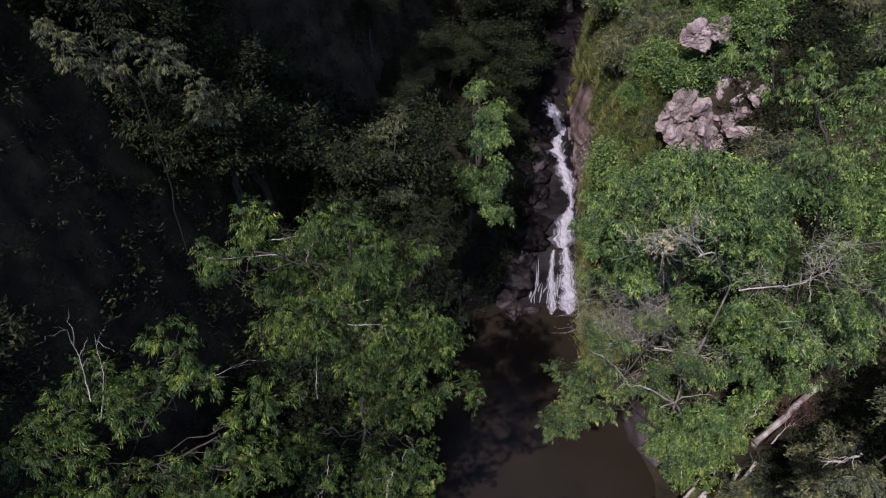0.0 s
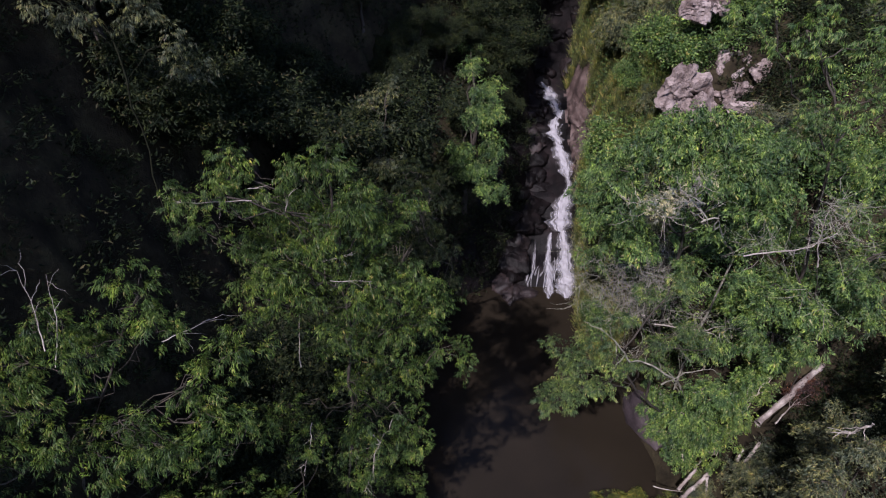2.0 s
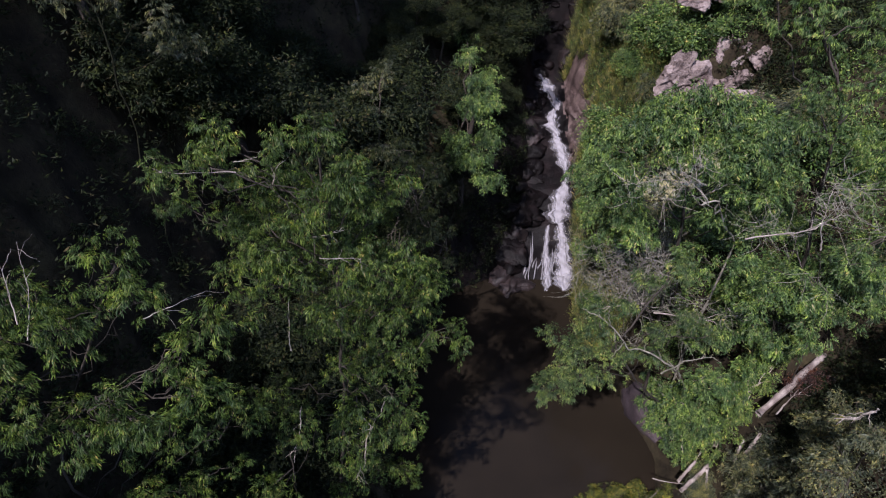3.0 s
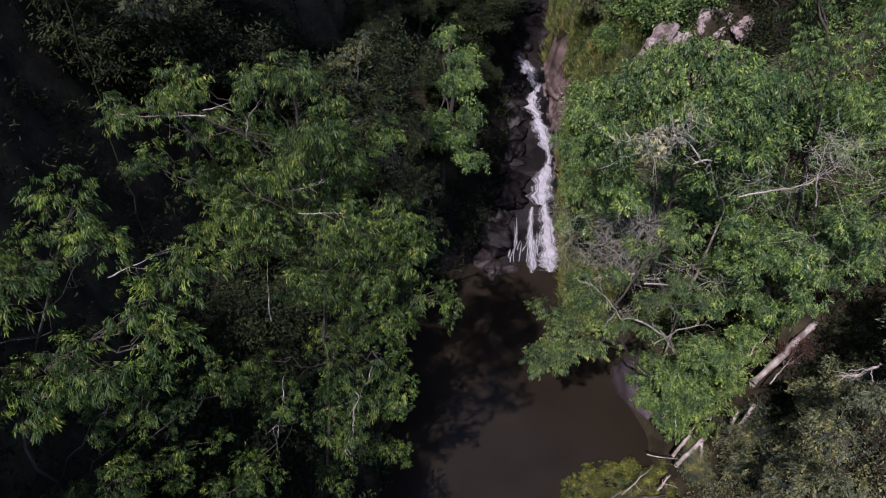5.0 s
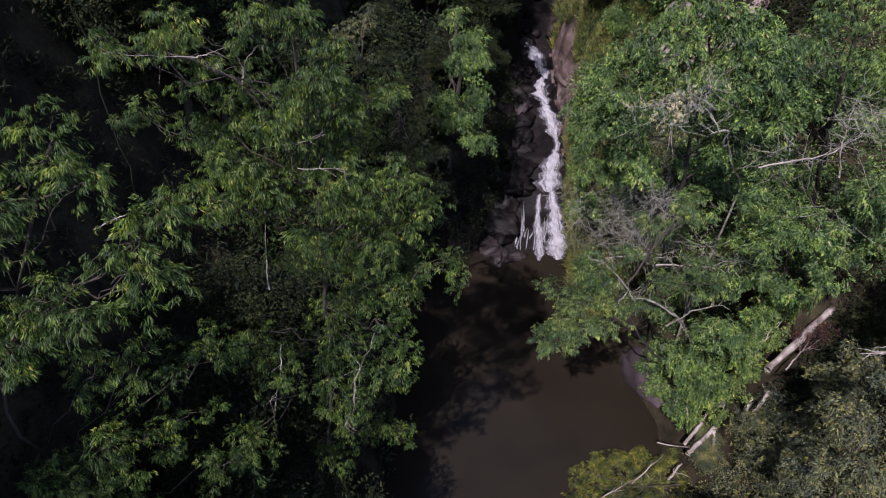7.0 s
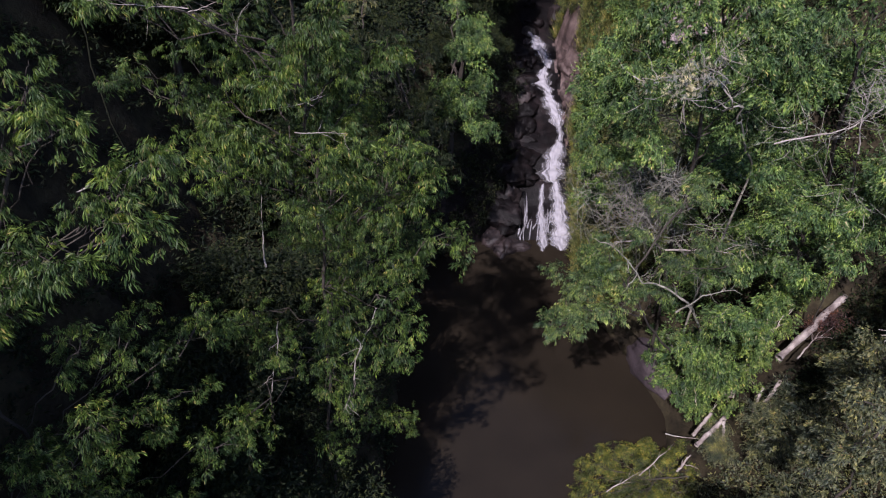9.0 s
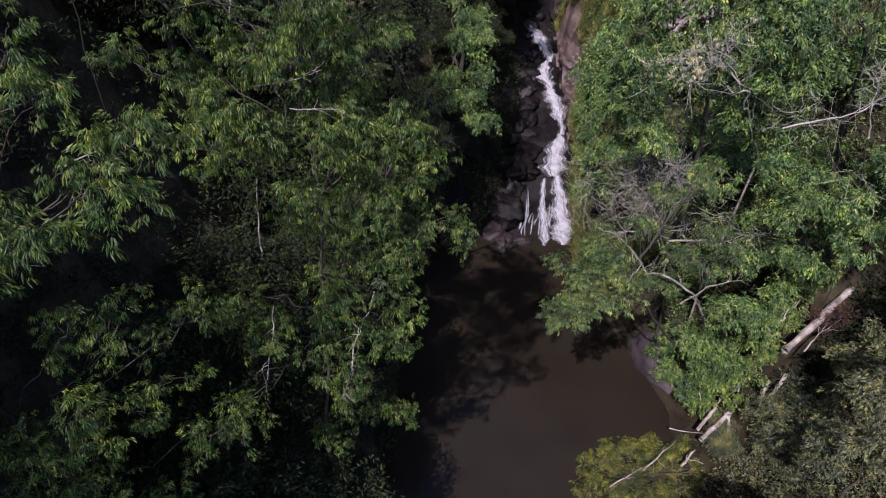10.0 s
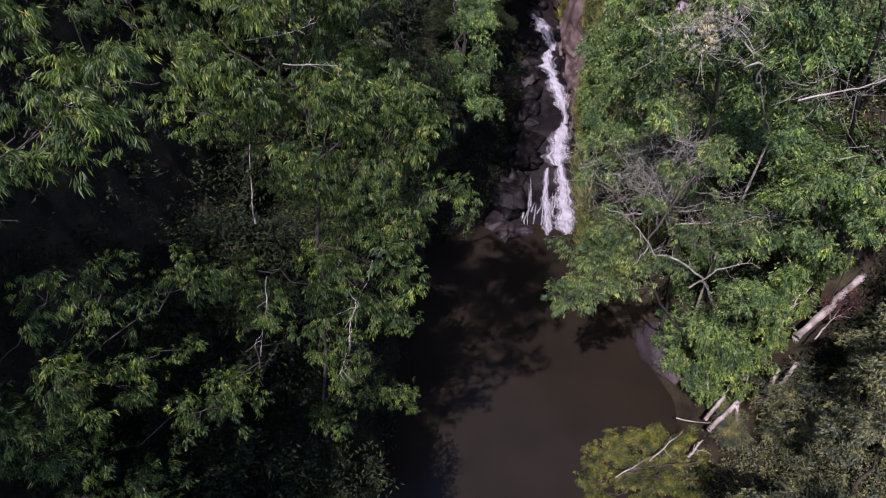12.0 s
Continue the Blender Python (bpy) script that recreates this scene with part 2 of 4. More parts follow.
def spray(rng, kind):
    """One twig end with its leaves, pointing along +x from the origin."""
    if kind == "droop":            # an arching twig with long leaves hanging from it
        n, reach, ll, lw = 20, 0.40, (0.14, 0.27), (0.032, 0.054)
        s = rng.random(n) ** 0.7
        base = np.stack([s * reach, rng.normal(0, 0.05, n), 0.16 * s - 0.26 * s * s + rng.normal(0, 0.03, n)], 1)
        along = unit(np.stack([rng.normal(0.30, 0.28, n), rng.normal(0, 0.34, n), rng.normal(-0.95, 0.18, n)], 1))
    elif kind == "vine":           # short hanging trails of pointed leaves
        n, reach, ll, lw = 20, 0.30, (0.16, 0.28), (0.050, 0.085)
        s = rng.random(n)
        base = np.stack([0.10 + reach * s, rng.normal(0, 0.10, n), 0.05 - 0.55 * s + rng.normal(0, 0.05, n)], 1)
        along = unit(np.stack([rng.normal(0.45, 0.35, n), rng.normal(0, 0.45, n), rng.normal(-0.75, 0.3, n)], 1))
    elif kind == "broad":          # small rounded leaves, turned to the light
        n, reach, ll, lw = 26, 0.46, (0.08, 0.15), (0.042, 0.070)
        base = np.stack([rng.random(n) * reach, rng.normal(0, 0.17, n), rng.normal(0, 0.10, n)], 1)
        along = unit(np.stack([rng.normal(0.5, 0.5, n), rng.normal(0, 0.6, n), rng.normal(-0.15, 0.4, n)], 1))
    elif kind == "fine":           # narrow pointed leaves, arching over
        n, reach, ll, lw = 28, 0.60, (0.14, 0.26), (0.026, 0.042)
        s = rng.random(n)
        base = np.stack([s * reach, rng.normal(0, 0.12, n), 0.25 * s - 0.55 * s * s + rng.normal(0, 0.05, n)], 1)
        along = unit(np.stack([rng.normal(0.5, 0.4, n), rng.normal(0, 0.5, n), rng.normal(-0.5, 0.4, n)], 1))
    elif kind == "forest":         # coarse leaves for trees far off
        n, reach, ll, lw = 34, 1.0, (0.15, 0.30), (0.06, 0.12)
        base = np.stack([rng.random(n) * reach, rng.normal(0, 0.30, n), rng.normal(0, 0.20, n)], 1)
        along = unit(np.stack([rng.normal(0.5, 0.5, n), rng.normal(0, 0.6, n), rng.normal(-0.35, 0.4, n)], 1))
    else:                          # grass: a tuft of blades
        n, reach, ll, lw = 18, 0.0, (0.45, 0.95), (0.022, 0.040)
        base = np.stack([rng.normal(0, 0.14, n), rng.normal(0, 0.14, n), np.zeros(n)], 1)
        along = unit(np.stack([rng.normal(0.15, 0.45, n), rng.normal(0, 0.45, n), rng.normal(0.9, 0.2, n)], 1))
    side = unit(np.cross(along, rng.normal(0, 1, (n, 3)) * [0.5, 0.5, 0.2] + [0, 0, 1.0]))
    return leaf_set(base, along, side, rng.uniform(*ll, n), rng.uniform(*lw, n))


def sprays(kind, seed, count=10):
    rng = np.random.default_rng(seed)
    made = [spray(rng, kind) for _ in range(count)]
    return np.stack([v for v, f in made]), made[0][1]


SPRAYS = {k: sprays(k, 11 + i) for i, k in enumerate(("droop", "broad", "fine", "forest", "grass", "vine"))}


def set_sprays(kind, where, heading, pitch, size, rng):
    """Copies of the twig ends at many places, in one pair of arrays."""
    models, faces = SPRAYS[kind]
    pick = rng.integers(len(models), size=len(where))
    v = models[pick] * np.asarray(size)[:, None, None]
    c, s = np.cos(pitch)[:, None], np.sin(pitch)[:, None]
    x, z = v[..., 0] * c - v[..., 2] * s, v[..., 0] * s + v[..., 2] * c
    c, s = np.cos(heading)[:, None], np.sin(heading)[:, None]
    v = np.stack([x * c - v[..., 1] * s, x * s + v[..., 1] * c, z], -1) + where[:, None]
    k = v.shape[1]
    f = faces[None] + (np.arange(len(where)) * k)[:, None, None]
    return v.reshape(-1, 3), f.reshape(-1, 3)


def crown_of(blobs, kind, rng, density, size=1.0, flat=0.85, tuft=0.30, many=(4, 10)):
    """Leaves in tufts over clumps: each blob is x, y, z, radius."""
    out = []
    for x, y, z, r in blobs:
        n = max(3, int(density * r * r * 0.8))
        d = unit(rng.normal(0, 1, (n, 3)) + [0, 0, 0.4])
        off = rng.uniform(0, 40, 3)
        lobe = np.array([0.85 + 1.0 * noise.noise(Vector(q * 1.5 + off)) for q in d])     # arms and hollows
        rad = r * (0.2 + 1.0 * rng.random(n) ** 0.5) * lobe
        heart = np.array([x, y, z]) + d * rad[:, None] * [1, 1, flat]
        k = rng.integers(*((3, 8) if kind == "droop" else many), n)
        at, out_d = np.repeat(heart, k, 0), np.repeat(d, k, 0)
        m = len(at)
        e = unit(rng.normal(0, 1, (m, 3)) * [1, 1, 0.6] + 0.7 * out_d)
        at = at + e * (tuft * size * rng.random(m) ** 0.5)[:, None]
        if kind in ("droop", "vine"):                                 # the outer twigs hang in short curtains
            at[:, 2] -= 0.40 * size * rng.random(m) ** 1.5
        out.append(set_sprays(kind, at, np.arctan2(e[:, 1], e[:, 0]) + rng.normal(0, 0.4, m), rng.normal(0.0, 0.3, m) + 0.3 * e[:, 2], size * rng.uniform(0.7, 1.2, m), rng))
    return joined(out)


def tree(name, base, blobs, kind, leaf, label, seed, density=60, size=1.0, bark=BARK, radius=0.22, group="", twigs=3, lean=0.5, category="tree", thin=1, flat=0.85, stem=None, wood=BARK):
    """A trunk, a limb to each clump of leaves, bare twig ends and the crown of leaves; blobs are given in the world."""
    rng = np.random.default_rng(seed)
    base = np.asarray(base, float)
    b = np.asarray(blobs, float)
    loc = b.copy()
    loc[:, :3] -= base
    top = loc[np.argmax(loc[:, 2]), :3]
    ob = empty_at(name, base, label, category, group)
    heart = loc[:, :3].mean(0) if stem is None else np.asarray(stem, float) - base
    spine = np.array([[0, 0, -0.6], [heart[0] * 0.15, heart[1] * 0.15, heart[2] * 0.25], [heart[0] * 0.6, heart[1] * 0.6, heart[2] * 0.6], heart * [1, 1, 0.95], heart * lean + top * (1 - lean), top])
    t = np.linspace(0, 5, 22)
    path = np.stack([np.interp(t, np.arange(6), spine[:, k]) for k in range(3)], 1)
    path[1:-1] += rng.normal(0, 0.05, (20, 3))
    rad = np.interp(t, [0, 0.5, 5], [radius * 1.35, radius, 0.03])
    part("trunk", *tube(path, rad, 9), wood, ob)
    low = np.argmin(np.abs(path[:, 2] - max(loc[:, 2].min() - 2.5, path[:, 2].max() * 0.25)))
    fingers = []
    for x, y, z, r in loc[::thin]:
        start = path[max(low, np.argmin(np.abs(path[:, 2] - (z - 0.6 * np.hypot(x - heart[0], y - heart[1]) - 0.4))))]
        way = bent(start, (x, y, z), rng, 0.05, 8)
        thick = 0.35 * radius * min(1.0, 0.45 + r / 2)
        limb = part("limb", *tube(way, np.linspace(thick, 0.018, 8), 6), bark, ob)
        for _ in range(twigs):
            d = unit(rng.normal(0, 1, 3) * [1, 1, 0.55] + [0, 0, 0.25] + 0.6 * unit(np.array([x, y, z]) - heart))
            q = way[rng.integers(4, 8)]
            tip = np.array([x, y, z]) + d * (r * rng.uniform(0.75, 1.25) + 0.12)
            part("twig", *tube(bent(q, tip, rng, 0.06, 7), np.linspace(0.013, 0.004, 7), 4), bark, limb)
            fingers.append((*tip, rng.uniform(0.14, 0.28)))
    leaves = crown_of(loc, kind, rng, density, size, flat)
    if fingers:
        leaves = joined([leaves, crown_of(fingers, kind, rng, density, size * 0.85, tuft=0.22)])
    part("crown", *leaves, leaf, ob, smooth=False)
    return ob


def forked(path, radius, rng, forks=3, reach=0.8, spread=0.7):
    """A bare branch through the points, with smaller branches off it: arrays of one piece each."""
    p = np.asarray(path, float)
    t = np.linspace(0, len(p) - 1, 5 * len(p))
    c = np.stack([np.interp(t, np.arange(len(p)), p[:, k]) for k in range(3)], 1)
    c[1:-1] += rng.normal(0, radius * 0.35, (len(c) - 2, 3))
    span = np.linalg.norm(p[-1] - p[0])
    knees = np.linspace(0, len(c) - 1, 2 * len(p) + 1)
    bend = rng.normal(0, 0.011 * span, (len(knees), 3))
    bend[0] = bend[-1] = 0
    c += np.stack([np.interp(np.arange(len(c)), knees, bend[:, k]) for k in range(3)], 1)
    out = [tube(c, radius * np.linspace(1.0, 0.22, len(c)) * rng.uniform(0.85, 1.12, len(c)), 7)]
    way = unit(p[-1] - p[0])
    for _ in range(forks + 2):
        q = c[rng.integers(len(c) // 4, len(c))]
        d = unit(way + rng.normal(0, spread, 3))
        out.append(tube(bent(q, q + d * reach * rng.uniform(0.5, 1.3), rng, 0.04, 6), np.linspace(radius * 0.4, radius * 0.1, 6), 5))
    return out


def with_forks(name, pieces, material, parent, label=""):
    """The branch as a part, each smaller branch off it as a part of that."""
    stem = part(name, *pieces[0], material, parent, label)
    for piece in pieces[1:]:
        part("side_branch", *piece, material, stem)
    return stem


def bare_branch(path, radius, seed, parent, forks=3, reach=0.8, material=DEAD_WOOD, name="bare_branch", label="pale bare branch"):
    """A bare branch as a part of a tree; the path is given in the world."""
    rng = np.random.default_rng(seed)
    local = np.asarray(path, float) - np.array(parent.location)
    with_forks(name, forked(local, radius, rng, forks, reach), material, parent, label)


def twig_tangle(blobs, rng, count, length=(0.3, 0.85), radius=(0.003, 0.008)):
    """Fine dry twigs, past counting, about clumps."""
    out = []
    for x, y, z, r in blobs:
        for _ in range(int(count * r * r)):
            d = unit(rng.normal(0, 1, 3) + [0, 0, 0.15])
            q = np.array([x, y, z]) + d * r * rng.random() ** 0.6 * 0.8
            e = unit(0.35 * d + rng.normal(0, 0.7, 3) * [1, 1, 0.7])
            out.append(tube(bent(q, q + e * rng.uniform(*length), rng, -0.10, 4), np.linspace(rng.uniform(*radius), 0.003, 4), 4))
    return joined(out)


def boulder(name, where, size, turn, seed, material, label, category="rock", group="", facets=14, kind="", detail=4, jag=0.35, cells=1.6, smooth=True):
    """A broken stone: a ball cut flat by chance planes, then roughened."""
    rng = np.random.default_rng(seed)
    bm = bmesh.new()
    bmesh.ops.create_icosphere(bm, subdivisions=detail, radius=1.0)
    planes = [(unit(rng.normal(0, 1, 3)), rng.uniform(0.55, 0.85)) for _ in range(facets)]
    off = Vector(rng.uniform(0, 50, 3))
    for v in bm.verts:
        for n, d in planes:
            over = v.co.dot(Vector(n)) - d
            if over > 0:
                v.co -= Vector(n) * over * 0.97
        near = noise.voronoi(v.co * cells + off)[0]
        block = 0.30 * (noise.cell(v.co * cells * 0.8 + off) - 0.2) * jag
        crack = -0.22 * jag * max(0.0, 1 - (near[1] - near[0]) / 0.16)
        k = 1 + block + crack + 0.08 * noise.noise(v.co * 1.7 + off) + 0.05 * noise.noise(v.co * 5 + off) + 0.03 * noise.noise(v.co * 12 + off)
        v.co = Vector((v.co.x * size[0], v.co.y * size[1], v.co.z * size[2])) * k
    me = bpy.data.meshes.new(name)
    bm.to_mesh(me)
    bm.free()
    me.materials.append(material)
    for p in me.polygons:
        p.use_smooth = smooth
    ob = new(name, me)
    ob.matrix_basis = pose(*where, 0, 0, turn)
    return tagged(ob, label, category, group, kind)


# ---- the gorge ----
WAY_Y = (-40, 2, 8, 16, 21, 26, 30, 33.5, 35.5, 38, 42, 48, 54, 66, 120)
LEFT_X = (-6, -4, -3.5, -3, -2.6, -2.2, -1.6, -1.0, 2.6, 4.2, 5.6, 6.3, 6.8, 8.0, 12)
RIGHT_X = (6, 5, 7.5, 10.5, 11.6, 10.3, 8.7, 8.9, 9.3, 9.4, 9.7, 10.0, 9.8, 13.0, 18)
# Past y 66 an unseen headwall is added, keeping sky off the pool.
BED_Y = (-40, 0, 6, 34.5, 36.0, 37.6, 39, 40.2, 41.6, 43, 46, 47.5, 49.5, 51, 54, 58, 62, 66, 75, 90, 130, 300, 900)
BED_Z = (0.5, 0.3, -1.4, -1.2, -0.2, 0.55, 0.9, 1.9, 2.3, 3.25, 4.1, 4.9, 5.2, 5.9, 7.4, 9.0, 10.6, 12.5, 30, 62, 112, 125, 130)


def rumple(x, y, scale, seed):
    """Smooth waves of chance, about -1 to 1."""
    rng = np.random.default_rng(seed)
    z = np.zeros_like(x)
    for k in range(7):
        a, f, p = rng.uniform(0, 6.3), rng.uniform(0.6, 1.7) / scale, rng.uniform(0, 6.3, 2)
        z = z + np.sin((x * np.cos(a) + y * np.sin(a)) * f * 3 + p[0]) * np.cos((x * np.sin(a) - y * np.cos(a)) * f * 2 + p[1])
    return z / 4.0


def ground_at(x, y):
    x, y = np.asarray(x, float), np.asarray(y, float)
    bed = np.interp(y, BED_Y, BED_Z)
    jut = 0.45 * np.sin(y * 1.3) * np.sin(y * 0.47 + 1) + 0.25 * np.sin(y * 3.1 + 2)
    dl, dr = np.interp(y, WAY_Y, LEFT_X) - x + 0.6 * jut, x - np.interp(y, WAY_Y, RIGHT_X) - 0.7 * jut * (y > 28)
    # Higher up, out of view, the left slope is steepened to block the sun.
    left = np.interp(dl, [0, 0.6, 3, 8, 12, 16, 24, 45, 120, 600], [0, 1.2, 5.0, 13, 25, 38, 58, 76, 90, 100])
    shallow = np.interp(dl, [0, 0.6, 3, 5, 11, 17, 24, 45, 120, 600], [0, 1.2, 3.8, 5.6, 13, 30, 50, 76, 90, 100])
    up = np.interp(y, [31, 36], [0.0, 1.0])
    left = left * (1 - up) + shallow * up
    steep = np.interp(y, [22, 27, 31, 60], [0.0, 0.35, 1.0, 1.0])
    gentle = np.interp(dr, [0, 0.5, 8, 20, 40, 120, 600], [0, 0.9, 7.0, 17, 24, 34, 60])
    cliff = np.interp(dr, [0, 0.5, 2.0, 5, 12, 40, 120, 600], [0, 2.6, 7.6, 13.2, 20, 30, 38, 60])
    right = gentle * (1 - steep) + cliff * steep
    far = np.maximum(np.maximum(dl, dr), 0)
    ledge = np.clip((x - 12) / 1.5, 0, 1) * np.clip((20.5 - x) / 2, 0, 1) * np.clip((y - 29) / 6, 0, 1) * np.clip((39.0 - y) / 0.9, 0, 1)
    right = right - 3.4 * ledge
    base = np.where(y < 34.5, np.minimum(bed, -1.2 + 0 * bed), bed)
    z = base + np.where(dl > 0, left + np.where(y < 34.5, 0.9, 0), 0) + np.where(dr > 0, right + np.where(y < 34.5, 0.9, 0), 0)
    rough = np.clip(far / 4, 0.12, 1.0)
    pooled = (y < 34.0) & (far <= 0)
    z = z + np.where(pooled, 0, rough * (0.5 * rumple(x, y, 5.0, 1) + 0.22 * rumple(x, y, 1.6, 2)) + 0.16 * rumple(x, y, 0.7, 3) * np.clip(rough + 0.4, 0, 1))
    return z


def axis(*spans):
    """Grid lines: pairs of an end and a step."""
    out = [spans[0][0]]
    for end, step in spans[1:]:
        n = max(1, int(round((end - out[-1]) / step)))
        out += list(np.linspace(out[-1], end, n + 1)[1:])
    return np.array(out)


gx = axis((-900, 0), (-200, 100), (-60, 14), (-12, 1.2), (-3, 0.5), (13, 0.25), (22, 0.45), (60, 1.6), (200, 14), (900, 100))
gy = axis((-900, 0), (-200, 100), (-40, 16), (10, 2.5), (16, 0.8), (33, 0.35), (56, 0.25), (75, 0.8), (130, 4), (260, 16), (900, 100))
GX, GY = np.meshgrid(gx, gy, indexing="ij")
GZ = ground_at(GX, GY)
ni, nj = GX.shape
gi, gj = np.meshgrid(np.arange(ni - 1), np.arange(nj - 1), indexing="ij")
gf = np.stack([gi * nj + gj, (gi + 1) * nj + gj, (gi + 1) * nj + gj + 1, gi * nj + gj + 1], -1).reshape(-1, 4)
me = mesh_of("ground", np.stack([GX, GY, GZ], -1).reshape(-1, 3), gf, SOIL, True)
me.materials.append(WET_ROCK_SHADE)
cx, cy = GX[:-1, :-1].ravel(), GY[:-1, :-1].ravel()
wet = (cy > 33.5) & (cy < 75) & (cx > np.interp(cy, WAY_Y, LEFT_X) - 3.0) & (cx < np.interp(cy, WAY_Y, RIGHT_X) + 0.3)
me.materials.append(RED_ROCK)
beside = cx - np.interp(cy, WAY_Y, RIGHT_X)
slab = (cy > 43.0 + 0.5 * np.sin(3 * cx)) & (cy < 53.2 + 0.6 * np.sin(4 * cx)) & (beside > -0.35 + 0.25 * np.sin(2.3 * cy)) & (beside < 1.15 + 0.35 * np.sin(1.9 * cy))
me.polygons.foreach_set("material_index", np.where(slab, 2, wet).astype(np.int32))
ground = tagged(new("ground", me), "steep forested gorge with dark soil and wet rock bed", "ground", kind="structure")

# pool: one level sheet of murky water
py = np.concatenate([np.linspace(-110, -4, 10), np.linspace(2, 36.0, 50)])
pl, pr = np.interp(py, WAY_Y, LEFT_X) - 1.2, np.interp(py, WAY_Y, RIGHT_X) + 1.2
pl[py > 33] = -2.2
cols = np.linspace(0, 1, 24)
pv = np.stack([pl[:, None] + (pr - pl)[:, None] * cols, py[:, None] + 0 * cols, 0 * py[:, None] + 0 * cols], -1)
pi_, pj = np.meshgrid(np.arange(59), np.arange(23), indexing="ij")
pf = np.stack([pi_ * 24 + pj, pi_ * 24 + pj + 1, (pi_ + 1) * 24 + pj + 1, (pi_ + 1) * 24 + pj], -1).reshape(-1, 4)
tagged(new("pool_water", mesh_of("pool_water", pv.reshape(-1, 3), pf, POOL, True)), "still murky brown pool below the waterfall", "water", kind="structure")


def strand(path, widths, seed, parent, name="strand"):
    """A sheet of falling water down the rock, torn at its edges and swelling over the stones."""
    rng = np.random.default_rng(seed)
    p = np.asarray(path, float)
    n, m = 90, 17
    t = np.linspace(0, len(p) - 1, n)
    c = np.stack([np.interp(t, np.arange(len(p)), p[:, k]) for k in range(3)], 1)
    w = np.interp(t, np.arange(len(p)), widths)
    u = np.linspace(-0.5, 0.5, m)
    run = np.concatenate([[0], np.cumsum(np.linalg.norm(np.diff(c, axis=0), axis=1))])
    left = 1 + 0.20 * np.sin(run * 3.1 + seed) + 0.15 * np.sin(run * 8.3 + 2 * seed) + rng.normal(0, 0.05, n)
    right = 1 + 0.20 * np.sin(run * 2.7 + 3 * seed) + 0.15 * np.sin(run * 7.1 + seed) + rng.normal(0, 0.05, n)
    v = np.repeat(c[:, None], m, 1)
    v[..., 0] += w[:, None] * u * np.where(u < 0, left[:, None], right[:, None])
    swell = 0.09 * np.sin(run[:, None] * 3.0 + 6 * u + seed) + 0.03 * np.sin(run[:, None] * 8.5 - 14 * u) + rng.normal(0, 0.012, (n, m))
    v[..., 2] += 0.35 * (0.25 - u * u)[None] * w[:, None] + swell * (1 - 3.2 * u * u) + 0.10
    i, j = np.meshgrid(np.arange(n - 1), np.arange(m - 1), indexing="ij")
    f = np.stack([i * m + j, (i + 1) * m + j, (i + 1) * m + j + 1, i * m + j + 1], -1).reshape(-1, 4)
    me = mesh_of(name, v.reshape(-1, 3) - np.array(parent.location), f, FOAM, True)
    uv = np.stack(np.broadcast_arrays((u + 0.5)[None], run[:, None] + 3.7 * seed), -1).reshape(-1, 2)
    layer = me.uv_layers.new(name="flow")
    layer.data.foreach_set("uv", uv[f.ravel()].astype(np.float32).ravel())
    ob = new(name, me)
    ob.parent = parent
    return ob


def on_bed(xy, lift=0.12):
    return [(x, y, float(ground_at(x, y)) + lift) for x, y in xy]


fall = empty_at("waterfall", (8, 45, 4), "white cascade running in steps down dark rock", "waterfall", kind="structure")
strand(on_bed([(7.5, 54.6), (7.8, 54.0), (8.3, 52.9), (8.9, 51.6), (9.0, 50.9)]), (0.5, 1.1, 1.5, 1.2, 0.3), 1, fall)
strand(on_bed([(8.7, 51.0), (8.3, 50.2), (8.3, 49.4), (8.6, 48.6), (8.8, 48.0)]), (0.4, 1.5, 1.8, 1.1, 0.3), 2, fall)
strand(on_bed([(8.5, 48.4), (8.6, 47.6), (8.9, 46.6), (9.1, 45.6), (9.2, 44.8)]), (0.4, 1.2, 1.5, 1.5, 0.3), 3, fall)
strand(on_bed([(9.2, 45.0), (9.2, 44.2), (9.1, 43.4)]), (0.4, 0.6, 0.5), 8, fall)
strand(on_bed([(9.0, 43.6), (8.7, 42.6), (8.4, 41.6), (8.3, 40.8), (8.2, 40.1)]), (0.5, 1.5, 2.0, 2.1, 0.8), 4, fall)
strand(on_bed([(8.4, 40.2), (8.6, 39.2), (8.5, 38.0), (8.5, 36.8), (8.5, 35.0)]), (0.6, 1.2, 1.6, 1.8, 1.9), 5, fall)
strand(on_bed([(7.5, 40.0), (7.3, 38.8), (7.2, 37.4), (7.2, 36.0), (7.2, 34.9)]), (0.3, 0.5, 0.7, 0.7, 0.6), 6, fall)
veil = np.random.default_rng(9)
for k in range(13):
    x, top = 5.4 + 0.19 * k + veil.uniform(-0.12, 0.12), veil.uniform(37.2, 39.6)
    foot = veil.uniform(35.3, 36.8)
    strand(on_bed([(x + 0.25, top), (x + veil.uniform(0.0, 0.25), 0.6 * top + 0.4 * foot), (x + veil.uniform(-0.12, 0.12), 0.2 * top + 0.8 * foot), (x - 0.08, foot)], 0.14), (0.03, veil.uniform(0.07, 0.18), veil.uniform(0.09, 0.24), 0.03), 20 + k, fall)
# froth where the water meets the pool
for k, (x, y, w) in enumerate(((8.5, 36.3, 1.8), (7.2, 36.2, 0.8))):
    strand([(x + 0.1, y + 0.3, 0.05), (x, y - 0.3, 0.02), (x - 0.1, y - 0.9, -0.02), (x - 0.2, y - 1.5, -0.08)], (0.6 * w, w, 0.9 * w, 0.4 * w), 30 + k, fall, "froth")

